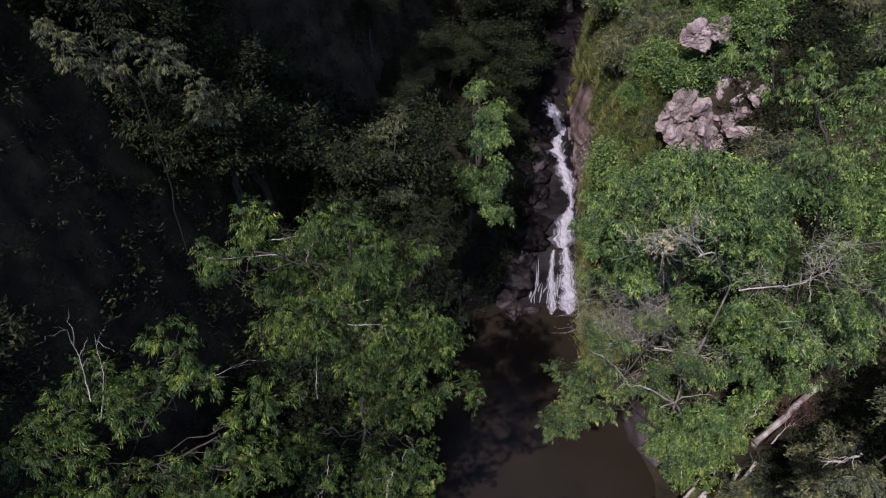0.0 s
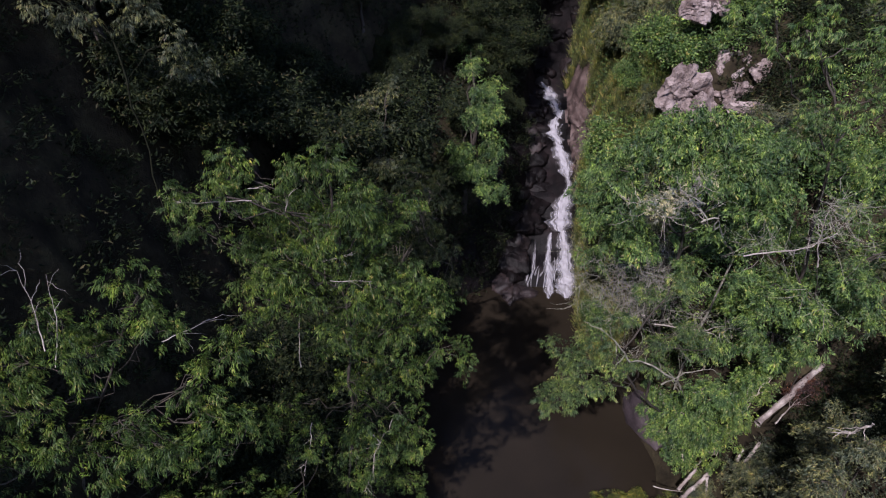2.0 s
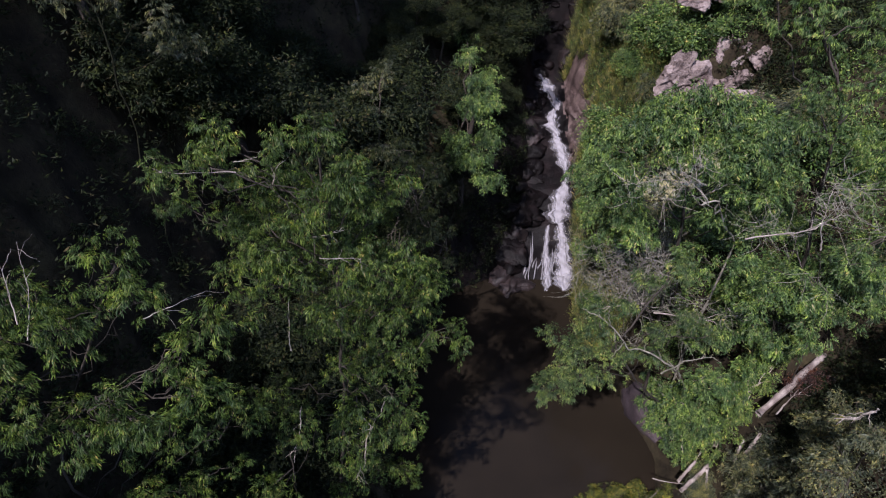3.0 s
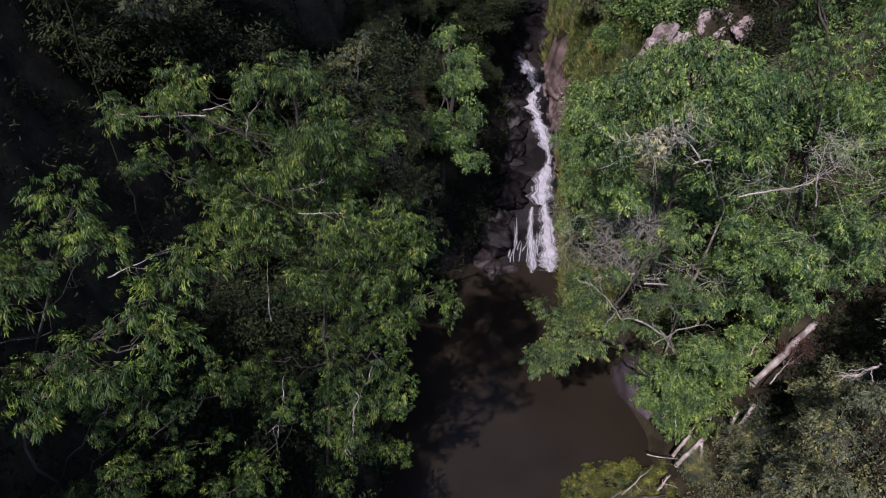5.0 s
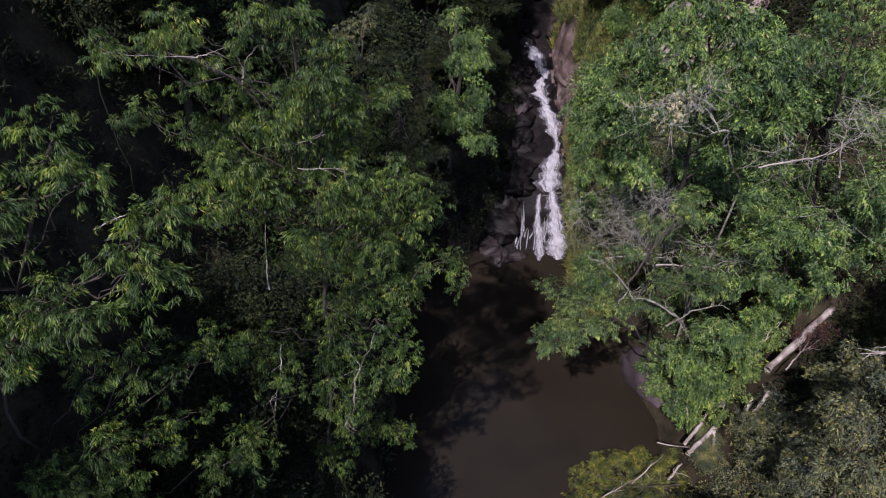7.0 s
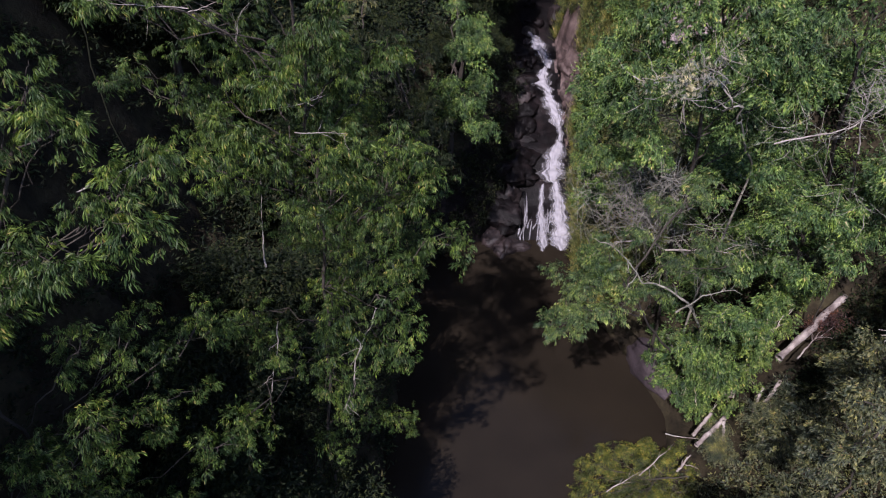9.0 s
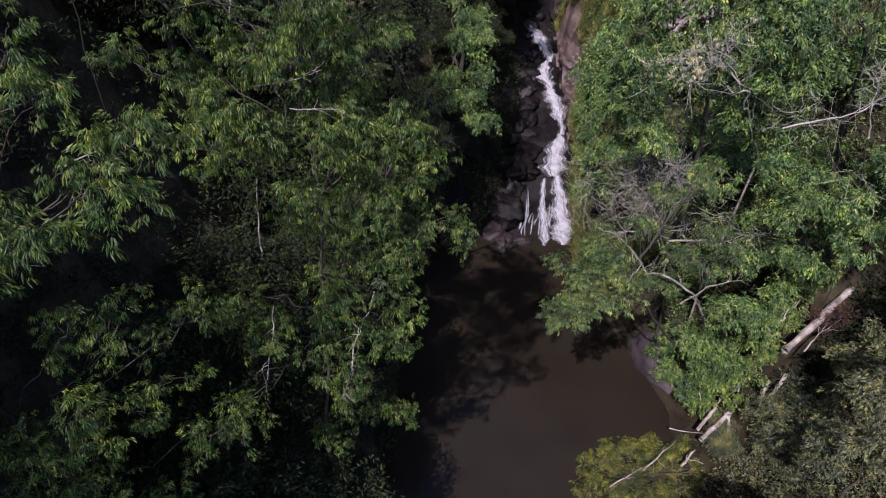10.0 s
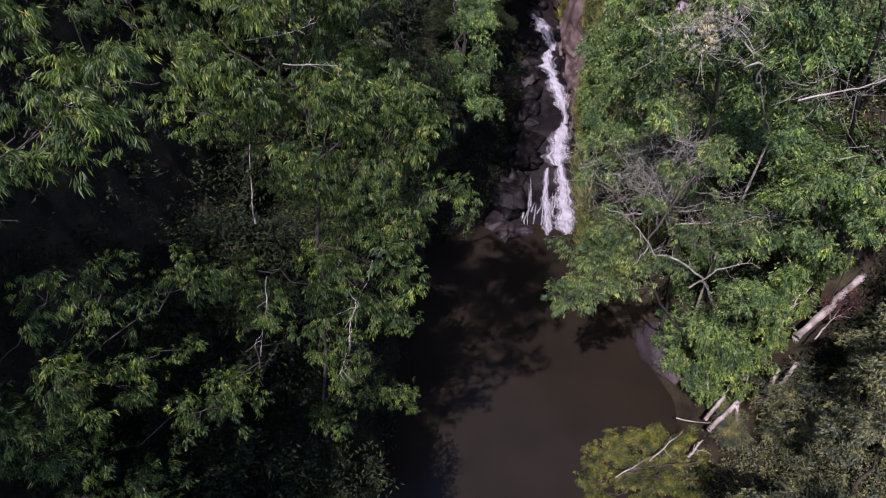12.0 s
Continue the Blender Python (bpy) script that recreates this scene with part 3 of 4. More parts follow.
# ---- rocks ----
BY_FALL = "rocks by the waterfall"
boulder("rock", (4.6, 35.2, -0.1), (1.7, 1.3, 1.0), 20, 31, BANK_ROCK_SHADE, "reddish brown wet rock at the foot of the waterfall", group=BY_FALL, jag=0.7, cells=1.5, facets=18)
boulder("rock", (4.6, 37.8, 0.9), (1.5, 1.8, 1.3), 60, 32, WET_ROCK_SHADE, "wet rock at the foot of the waterfall, shade put into its dark colour", group=BY_FALL, jag=0.7, cells=1.5, facets=18)
boulder("rock", (3.6, 36.5, -0.1), (1.2, 1.4, 1.0), 35, 47, BANK_ROCK_SHADE, "reddish brown wet rock at the foot of the waterfall", group=BY_FALL, jag=0.4, cells=1.5, facets=18)
boulder("rock", (4.9, 39.6, 1.4), (1.2, 1.5, 1.2), -20, 48, BANK_ROCK_SHADE, "reddish brown wet rock at the foot of the waterfall", group=BY_FALL, jag=0.4, cells=1.5, facets=18)
boulder("rock", (5.6, 41.6, 2.4), (2.4, 2.6, 1.3), 10, 33, WET_ROCK_SHADE, "wet rock beside the waterfall, shade put into its dark colour", group=BY_FALL, jag=0.7, cells=1.5, facets=18)
boulder("rock", (6.2, 45.0, 3.5), (1.9, 2.4, 1.2), 80, 43, WET_ROCK_SHADE, "wet rock beside the waterfall, shade put into its dark colour", group=BY_FALL, jag=0.7, cells=1.5, facets=18)
boulder("rock", (6.5, 48.6, 4.9), (1.7, 2.0, 1.3), 40, 34, BANK_ROCK_SHADE, "reddish wet rock beside the waterfall", group=BY_FALL, jag=0.7, cells=1.5, facets=18)
boulder("rock", (6.8, 52.4, 6.6), (1.4, 2.0, 1.0), 70, 44, WET_ROCK_SHADE, "wet rock beside the waterfall, shade put into its dark colour", group=BY_FALL, jag=0.7, cells=1.5, facets=18)
boulder("rock", (10.2, 50.2, 6.8), (1.0, 2.6, 1.5), 5, 35, RED_ROCK, "reddish brown rock slab beside the waterfall", group=BY_FALL, jag=0.7, cells=1.5, facets=18)
boulder("rock", (10.3, 46.9, 5.4), (1.0, 2.2, 1.4), -8, 36, RED_ROCK, "reddish brown rock slab beside the waterfall", group=BY_FALL, jag=0.7, cells=1.5, facets=18)
boulder("rock", (9.7, 54.8, 8.8), (0.8, 1.4, 1.3), 12, 45, BANK_ROCK_SHADE, "reddish brown rock at the head of the waterfall", group=BY_FALL, jag=0.7, cells=1.5, facets=18)
strewn = np.random.default_rng(66)
for k in range(34):
    y = strewn.uniform(36.5, 55.0) if k < 22 else strewn.uniform(55.5, 65.0)
    left, right = np.interp(y, WAY_Y, LEFT_X), np.interp(y, WAY_Y, RIGHT_X)
    x = strewn.uniform(left - 0.6, left + 1.1) if k < 22 else strewn.uniform(left - 0.3, right + 0.2)
    s = strewn.uniform(0.35, 0.95)
    boulder("rock", (x, y, float(ground_at(x, y)) + 0.1 * s), (1.3 * s, 1.2 * s, 0.8 * s), strewn.uniform(0, 360), 130 + k, WET_ROCK_SHADE if k % 4 or k > 21 else BANK_ROCK_SHADE, "wet boulder in the stream bed, shade put into its dark colour" if k % 4 or k > 21 else "reddish brown boulder in the stream bed", group="boulders in the stream bed", facets=16, jag=0.6, cells=1.5, detail=3)
OUT = "outcrops on the slope"
for k, (at, size, turn) in enumerate((((14.1, 38.7, 15.2), (1.3, 1.2, 1.8), 15), ((15.9, 38.5, 14.2), (1.9, 1.3, 2.2), 70), ((18.1, 38.9, 14.8), (1.6, 1.3, 1.5), 40),
                                      ((15.2, 37.9, 12.9), (1.6, 1.1, 1.3), 120), ((17.2, 38.0, 12.8), (1.3, 1.0, 1.2), 200), ((14.7, 39.9, 19.7), (1.15, 1.0, 1.0), 30), ((15.9, 40.0, 19.8), (0.8, 0.8, 0.9), 90),
                                      ((19.8, 40.5, 19.6), (0.9, 0.7, 0.8), 10), ((18.2, 37.0, 14.4), (1.9, 0.9, 0.8), -25), ((19.2, 35.8, 14.6), (1.2, 0.7, 0.6), -35), ((17.9, 39.3, 16.6), (1.3, 1.1, 1.5), 25), ((19.2, 38.6, 16.2), (0.9, 0.9, 1.2), -30))):
    boulder("rock", at, [1.05 * v for v in size], turn, 60 + k, PALE_ROCK, "pale pinkish grey broken rock jutting from the slope", group=OUT, facets=22, jag=0.9, cells=1.6, smooth=False)
stones = np.random.default_rng(77)
for k in range(12):
    x, z = stones.uniform(13.2, 18.8), stones.uniform(12.4, 16.2)
    s = stones.uniform(0.5, 1.0)
    boulder("rock", (x, 38.1 + 0.3 * (z - 14), z), (1.4 * s, 0.8 * s, 1.1 * s), stones.uniform(-40, 40), 80 + k, PALE_ROCK, "pale pinkish grey broken rock jutting from the slope", group=OUT, facets=26, jag=0.6, cells=1.8, smooth=False, detail=3)
boulder("rock", (12.6, 23.6, 0.2), (2.0, 3.4, 1.7), 10, 40, SLAB, "smooth purplish grey rock at the edge of the pool", facets=8, jag=0.1)
boulder("rock", (11.9, 26.0, 0.1), (1.4, 2.0, 1.1), -5, 46, SLAB, "smooth purplish grey rock at the edge of the pool", facets=8, jag=0.1)
boulder("stone", (13.9, 19.8, 3.6), (0.42, 0.3, 0.12), 20, 41, PALE_ROCK, "pale flat stone on the bank", "stone", detail=3)

# ---- trees on the left bank, near ----
T1 = [(-2.9, 13.1, 25.3, 0.50), (-2.4, 13.0, 24.2, 0.56), (-5.5, 13.9, 24.8, 0.46), (-4.6, 13.5, 24.0, 0.55), (-3.4, 12.9, 23.2, 0.66), (-5.4, 13.6, 22.6, 0.72),
      (-6.1, 11.9, 25.2, 0.22), (-5.2, 12.3, 25.0, 0.26), (-6.9, 13.9, 22.8, 0.36), (-3.8, 13.2, 25.1, 0.30),
      (-4.2, 12.8, 21.9, 0.80), (-1.3, 15.2, 22.6, 0.28), (-1.0, 14.0, 21.0, 0.55), (-2.2, 12.9, 21.4, 0.80), (-5.6, 13.3, 20.8, 0.62), (-3.4, 12.8, 20.0, 0.62),
      (-0.4, 14.0, 20.3, 0.26), (-1.4, 13.3, 19.6, 0.62), (0.2, 13.3, 18.4, 0.42), (-0.9, 13.2, 17.8, 0.55), (-1.8, 12.6, 18.4, 0.60), (-2.3, 10.9, 18.2, 0.52),
      (-0.9, 10.7, 18.6, 0.44), (-1.5, 11.4, 16.8, 0.52), (-2.9, 11.2, 16.4, 0.56), (-4.2, 11.2, 16.9, 0.48), (-5.0, 12.4, 16.8, 0.42), (-4.8, 9.8, 15.9, 0.50),
      (-1.2, 16.0, 16.8, 0.5), (-2.4, 16.0, 19.2, 0.45), (-0.6, 14.9, 18.7, 0.42), (-2.3, 14.4, 20.6, 0.8), (-3.2, 14.6, 18.4, 0.7), (-3.0, 14.0, 16.2, 0.6),
      (-2.4, 13.6, 10.7, 0.42), (-3.5, 12.4, 10.9, 0.46), (-1.6, 14.0, 10.0, 0.36), (-2.6, 12.6, 13.2, 0.5), (-0.6, 14.4, 19.6, 0.5), (-3.4, 14.2, 23.0, 0.7), (-2.8, 14.2, 21.6, 0.8), (-2.2, 14.0, 23.0, 0.6), (-1.6, 13.8, 20.4, 0.7), (-2.6, 13.4, 19.0, 0.7), (-4.2, 13.8, 20.6, 0.7), (-3.0, 15.8, 22.0, 0.7), (-3.6, 16.2, 21.0, 0.7), (-2.4, 16.8, 20.4, 0.7), (-4.6, 15.4, 22.0, 0.7), (-5.3, 15.0, 21.2, 0.6), (-4.4, 16.0, 19.6, 0.7)]
t1 = tree("tree", (-4.6, 14.6, float(ground_at(-4.6, 14.6))), T1, "droop", LEAF_TREE, "tall green tree with drooping tufted leaves beside the pool", 101, 56, 0.61, radius=0.06, twigs=4)
bare_branch([(-3.9, 12.9, 22.5), (-2.9, 12.8, 22.7), (-2.4, 12.8, 22.9)], 0.013, 1, t1, 5, 0.5)
bare_branch([(-3.1, 12.5, 22.2), (-2.0, 12.6, 22.1)], 0.012, 2, t1, 4, 0.5)
bare_branch([(-4.25, 13.4, 23.6), (-4.0, 13.2, 24.4), (-3.6, 13.1, 24.8)], 0.013, 3, t1, 3, 0.6)
bare_branch([(-5.1, 13.5, 24.4), (-4.3, 13.3, 24.7)], 0.012, 4, t1, 1, 0.4)
bare_branch([(-3.9, 11.1, 17.9), (-4.0, 10.9, 17.1), (-4.3, 10.8, 16.0)], 0.016, 5, t1, 4, 0.5)
bare_branch([(-2.3, 11.0, 17.8), (-2.0, 10.9, 17.3), (-2.2, 10.7, 16.1), (-2.6, 10.5, 15.1)], 0.017, 6, t1, 5, 0.6)
bare_branch([(-4.6, 12.3, 24.9), (-5.4, 12.0, 25.1), (-6.2, 11.6, 25.3)], 0.012, 17, t1, 4, 0.5)
bare_branch([(-1.5, 10.8, 18.6), (-1.8, 11.0, 17.6), (-2.2, 11.0, 16.6)], 0.018, 18, t1, 3, 0.5)
bare_branch([(-4.7, 13.4, 17.6), (-4.6, 13.5, 18.6), (-4.4, 13.6, 20.2)], 0.024, 7, t1, 2, 0.5)
T2 = [(-6.1, 9.2, 24.8, 0.32), (-6.9, 8.2, 24.3, 0.52), (-4.1, 8.6, 23.9, 0.34), (-4.1, 6.9, 23.9, 0.28), (-4.9, 6.4, 23.7, 0.20), (-4.5, 7.7, 24.0, 0.34), (-5.6, 8.6, 24.4, 0.22),
      (-7.4, 8.8, 23.35, 0.55), (-8.2, 7.6, 22.95, 0.55), (-5.6, 7.0, 23.3, 0.22), (-9.0, 8.6, 23.2, 0.50), (-9.4, 7.6, 22.6, 0.55), (-8.4, 8.9, 24.0, 0.40), (-7.4, 7.2, 22.4, 0.50), (-6.5, 7.0, 22.5, 0.34), (-8.8, 6.8, 21.8, 0.55), (-5.5, 10.3, 18.5, 0.50), (-6.8, 9.9, 18.6, 0.55), (-7.0, 8.2, 18.0, 0.65), (-6.2, 9.3, 17.2, 0.55),
      (-7.8, 7.4, 17.6, 0.60), (-5.2, 8.9, 16.0, 0.50), (-6.8, 7.0, 16.0, 0.57), (-7.6, 9.4, 18.8, 0.5), (-6.0, 7.6, 15.0, 0.49), (-8.4, 8.2, 17.2, 0.5), (-7.0, 7.4, 16.8, 0.45), (-8.6, 7.0, 17.0, 0.5)]
t2 = tree("tree", (-8.6, 9.4, float(ground_at(-8.6, 9.4))), T2, "droop", LEAF_TREE, "tall green tree with drooping leaves and bare twigs above", 102, 56, 0.58, radius=0.036, stem=(-9.2, 8.4, 19.0), twigs=4)
bare_branch([(-6.7, 10.2, 22.3), (-6.1, 10.4, 22.5), (-5.6, 10.6, 22.7)], 0.017, 8, t2, 3, 0.7)
bare_branch([(-7.9, 8.4, 24.0), (-7.9, 8.7, 24.8), (-8.1, 9.0, 25.6)], 0.015, 9, t2, 4, 0.8)
bare_branch([(-7.5, 8.0, 24.0), (-7.3, 8.4, 25.0), (-7.4, 8.8, 25.7)], 0.012, 10, t2, 3, 0.6)

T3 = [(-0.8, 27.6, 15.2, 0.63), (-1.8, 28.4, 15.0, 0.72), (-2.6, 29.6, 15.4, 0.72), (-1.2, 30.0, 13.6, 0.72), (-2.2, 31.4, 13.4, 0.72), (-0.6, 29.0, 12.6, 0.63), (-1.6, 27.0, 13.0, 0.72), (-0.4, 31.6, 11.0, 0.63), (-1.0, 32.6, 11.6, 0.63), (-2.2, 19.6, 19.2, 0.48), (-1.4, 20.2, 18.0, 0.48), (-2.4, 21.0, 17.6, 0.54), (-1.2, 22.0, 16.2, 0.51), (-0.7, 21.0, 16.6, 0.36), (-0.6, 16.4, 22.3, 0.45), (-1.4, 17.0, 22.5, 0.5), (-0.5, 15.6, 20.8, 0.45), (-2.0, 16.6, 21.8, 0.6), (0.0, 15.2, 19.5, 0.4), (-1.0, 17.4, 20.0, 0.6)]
tree("tree", (-4.6, 28.0, float(ground_at(-4.6, 28.0))), T3, "droop", LEAF_FOREST_SHADE, "dull green tree on the shaded bank, leaves darkened with painted shade", 111, 40, 0.62, radius=0.08)
T4 = [(-12.6, 20.0, 27.0, 0.5), (-11.7, 20.2, 26.2, 0.45), (-13.3, 20.4, 27.3, 0.5), (-9.9, 20.4, 26.4, 0.5), (-9.3, 20.2, 25.6, 0.5), (-10.3, 20.0, 27.2, 0.36), (-10.6, 20.4, 26.0, 0.4), (-8.8, 20.6, 24.4, 0.36), (-12.4, 20.6, 26.0, 0.4)]
tree("tree", (-11.4, 20.4, float(ground_at(-11.4, 20.4))), T4, "droop", LEAF_OLIVE, "dull green tree standing out of the shaded slope", 112, 20, 0.7, bark=BARK_SHADE, radius=0.03, wood=BARK_SHADE)

T5 = [(-3.3, 29.8, 19.2, 0.42), (-3.4, 28.3, 17.9, 0.42), (-2.9, 26.5, 17.1, 0.36), (-4.0, 29.0, 18.6, 0.36), (-3.6, 27.2, 16.8, 0.36)]
tree("tree", (-5.2, 28.6, float(ground_at(-5.2, 28.6))), T5, "droop", LEAF_OLIVE, "slender dull green tree standing out of the shade", 115, 40, 0.75, radius=0.04)

# ---- trees on the right bank ----
R1 = [(3.9, 16.4, 12.1, 0.3), (4.6, 16.9, 11.8, 0.42), (5.4, 17.3, 11.7, 0.51), (5.6, 18.6, 11.9, 0.59), (6.6, 17.7, 11.6, 0.51), (7.0, 18.7, 11.9, 0.3),
      (7.8, 19.2, 11.4, 0.3), (5.2, 19.6, 11.4, 0.68), (6.4, 19.6, 12.6, 0.68), (8.8, 19.2, 11.0, 0.3), (4.8, 18.2, 11.3, 0.42), (7.4, 19.4, 13.6, 0.28), (8.8, 19.0, 12.8, 0.26), (9.9, 19.0, 13.6, 0.28), (8.2, 19.8, 14.9, 0.3), (10.8, 18.8, 12.6, 0.28), (9.4, 19.8, 15.6, 0.3)]
r1 = tree("tree", (12.6, 22.0, float(ground_at(12.6, 22.0))), R1, "droop", LEAF_DULL, "green tree leaning out over the pool", 103, 42, 0.72, radius=0.06, twigs=5)
bare_branch([(12.2, 21.0, 6.2), (11.5, 20.0, 7.7), (10.4, 19.3, 9.8), (9.2, 18.9, 11.2), (7.9, 18.7, 12.0), (6.9, 18.6, 13.0), (6.2, 18.7, 14.0)], 0.065, 11, r1, 9, 0.9, DEAD_TWIG)
bare_branch([(9.6, 19.0, 10.0), (10.3, 18.7, 11.2), (11.3, 18.5, 11.7)], 0.038, 12, r1, 5, 0.6, DEAD_TWIG)
R4 = [(6.2, 20.4, 20.6, 0.81), (7.0, 20.6, 21.6, 0.81), (8.0, 20.4, 22.2, 0.81), (9.2, 20.4, 21.4, 0.9), (10.2, 20.2, 20.6, 0.9), (8.2, 20.4, 20.6, 0.99), (6.8, 20.2, 19.4, 0.9), (9.0, 21.4, 19.2, 0.8), (11.0, 20.8, 19.4, 0.9), (11.6, 21.2, 21.2, 0.9), (5.9, 21.4, 18.6, 0.72), (7.4, 21.0, 18.0, 0.9), (10.6, 22.0, 17.6, 0.7), (12.4, 21.0, 20.0, 0.81), (12.4, 21.4, 18.4, 0.81), (8.4, 21.8, 16.4, 0.7), (10.0, 22.2, 16.2, 0.7), (11.5, 22.4, 17.0, 0.7), (7.2, 22.4, 15.8, 0.55), (12.6, 22.6, 16.6, 0.7), (7.4, 20.6, 22.3, 0.6), (8.8, 20.5, 22.4, 0.75), (9.8, 20.6, 22.1, 0.75), (10.7, 20.8, 21.9, 0.65), (10.7, 20.5, 21.2, 0.7)]
tree("tree", (12.0, 26.0, float(ground_at(12.0, 26.0))), R4, "vine", LEAF_BRIGHT, "bright green leafy tree on the sunny bank", 104, 20, 0.74, radius=0.10)
R5 = [(12.6, 23.2, 24.8, 0.9), (13.8, 23.4, 23.4, 0.99), (15.2, 23.0, 24.4, 0.99), (14.2, 22.6, 21.8, 0.99), (15.8, 22.6, 22.4, 0.99), (16.6, 21.6, 20.2, 0.99), (15.0, 21.6, 20.2, 0.9), (13.4, 22.2, 20.6, 0.81), (17.6, 22.8, 22.4, 1.08), (17.4, 21.0, 18.4, 0.99), (15.8, 20.6, 18.6, 0.9), (13.2, 29.0, 23.0, 1.17)]
tree("tree", (18.0, 25.0, float(ground_at(18.0, 25.0))), R5, "droop", LEAF_BRIGHT, "bright green leafy tree on the sunny bank", 105, 21, 0.80, radius=0.10)
R6 = [(14.0, 20.4, 14.8, 0.81), (15.2, 19.8, 15.6, 0.9), (16.4, 19.6, 15.4, 0.9), (15.4, 20.4, 13.4, 0.9), (13.0, 20.8, 13.8, 0.81), (13.8, 18.6, 15.4, 0.63),
      (17.6, 20.4, 16.6, 0.99), (12.4, 19.8, 12.4, 0.5), (13.6, 18.8, 12.8, 0.5), (11.2, 22.0, 14.4, 0.72), (12.6, 21.8, 16.2, 0.81), (10.2, 22.0, 12.6, 0.63),
      (13.4, 19.2, 11.0, 0.4), (17.6, 20.2, 13.6, 0.9), (11.4, 20.0, 11.2, 0.63), (15.4, 18.8, 16.8, 0.8), (14.4, 18.0, 14.0, 0.5),
      (12.4, 18.8, 14.8, 0.6), (17.2, 19.6, 18.0, 0.9), (11.4, 19.0, 16.4, 0.6), (15.4, 20.9, 10.2, 0.65), (14.5, 20.6, 8.8, 0.55), (15.5, 22.2, 9.6, 0.6), (17.4, 24.0, 11.2, 0.7), (16.8, 22.4, 11.4, 0.7), (18.8, 24.8, 11.2, 0.7), (14.2, 21.4, 11.2, 0.7), (15.6, 21.0, 12.2, 0.7)]
tree("tree", (17.0, 23.0, float(ground_at(17.0, 23.0))), R6, "vine", LEAF_BRIGHT, "green tree among dead branches on the bank", 106, 20, 0.74, radius=0.10)
R7 = [(11.0, 18.2, 10.6, 0.4), (11.8, 18.2, 10.8, 0.4), (12.2, 19.4, 8.8, 0.77), (12.6, 18.8, 9.2, 0.68), (11.2, 19.4, 7.4, 0.68), (12.0, 20.0, 6.4, 0.85), (12.4, 19.8, 6.6, 0.77), (12.6, 20.4, 4.4, 0.85), (12.8, 21.6, 4.4, 0.77), (11.4, 20.6, 6.0, 0.68), (12.6, 21.0, 3.6, 0.6), (12.6, 20.6, 3.2, 0.6), (12.4, 19.7, 2.4, 0.4), (12.6, 19.2, 5.4, 0.6), (11.9, 22.6, 3.2, 0.48), (11.9, 21.6, 3.2, 0.45), (12.1, 24.0, 2.8, 0.5), (12.0, 20.6, 2.4, 0.36), (12.0, 24.6, 2.8, 0.36), (11.6, 23.2, 2.4, 0.36), (11.7, 22.0, 2.0, 0.34)]
tree("bush", (13.0, 20.8, float(ground_at(13.0, 20.8))), R7, "vine", LEAF_BRIGHT, "dull green bush hanging over the pool's edge", 107, 38, 0.66, bark=PALE_BARK, radius=0.10, category="bush", twigs=2)
R10 = [(13.4, 19.4, 7.6, 0.68), (13.0, 20.0, 5.0, 0.68), (13.2, 19.5, 2.8, 0.4), (13.6, 20.4, 4.4, 0.7), (13.3, 19.0, 9.0, 0.5), (13.9, 19.9, 7.2, 0.55), (14.2, 20.2, 6.4, 0.55), (13.9, 19.5, 5.2, 0.5), (14.3, 19.7, 5.8, 0.42), (13.7, 19.2, 4.0, 0.4), (14.6, 20.6, 7.4, 0.5), (15.4, 20.7, 7.4, 0.45), (16.2, 21.4, 7.7, 0.45), (16.9, 22.1, 7.9, 0.45), (14.7, 20.0, 6.4, 0.40), (17.7, 22.9, 8.3, 0.45), (16.4, 22.4, 8.6, 0.5), (15.4, 21.6, 8.2, 0.5)]
tree("bush", (14.2, 20.6, float(ground_at(14.2, 20.6))), R10, "vine", LEAF_LIME, "bright green bush hanging beside the fallen trunk", 114, 36, 0.6, bark=PALE_BARK, radius=0.10, category="bush", twigs=2)
R12 = [(13.2, 36.9, 12.5, 0.65), (14.4, 36.7, 12.2, 0.7), (15.6, 36.5, 12.1, 0.7), (16.8, 36.4, 11.9, 0.7), (15.0, 36.0, 11.6, 0.8), (16.9, 35.6, 11.6, 0.8)]
tree("bush", (15.4, 35.6, float(ground_at(15.4, 35.6))), R12, "vine", LEAF_BRIGHT, "green bush below the pale outcrop", 117, 24, 0.8, radius=0.05, category="bush")
R11 = [(9.4, 36.2, 9.6, 0.6), (9.9, 38.4, 9.8, 0.6), (8.9, 33.6, 10.4, 0.6), (8.4, 31.2, 10.0, 0.6), (8.2, 28.8, 9.4, 0.6), (9.2, 30.2, 10.6, 0.7), (9.8, 33.0, 11.8, 0.7), (10.3, 40.6, 9.6, 0.6), (9.0, 27.0, 10.4, 0.6), (10.3, 36.0, 11.8, 0.7), (10.9, 42.6, 9.8, 0.6), (8.8, 34.6, 7.2, 0.5), (9.3, 36.6, 6.4, 0.5), (8.4, 31.6, 7.0, 0.5), (9.8, 38.8, 6.8, 0.5), (10.2, 41.0, 7.0, 0.5)]
tree("bush", (10.8, 34.0, float(ground_at(10.8, 34.0))), R11, "vine", LEAF_BRIGHT, "green creepers hanging down the rock beside the waterfall", 116, 24, 0.75, radius=0.06, category="bush")
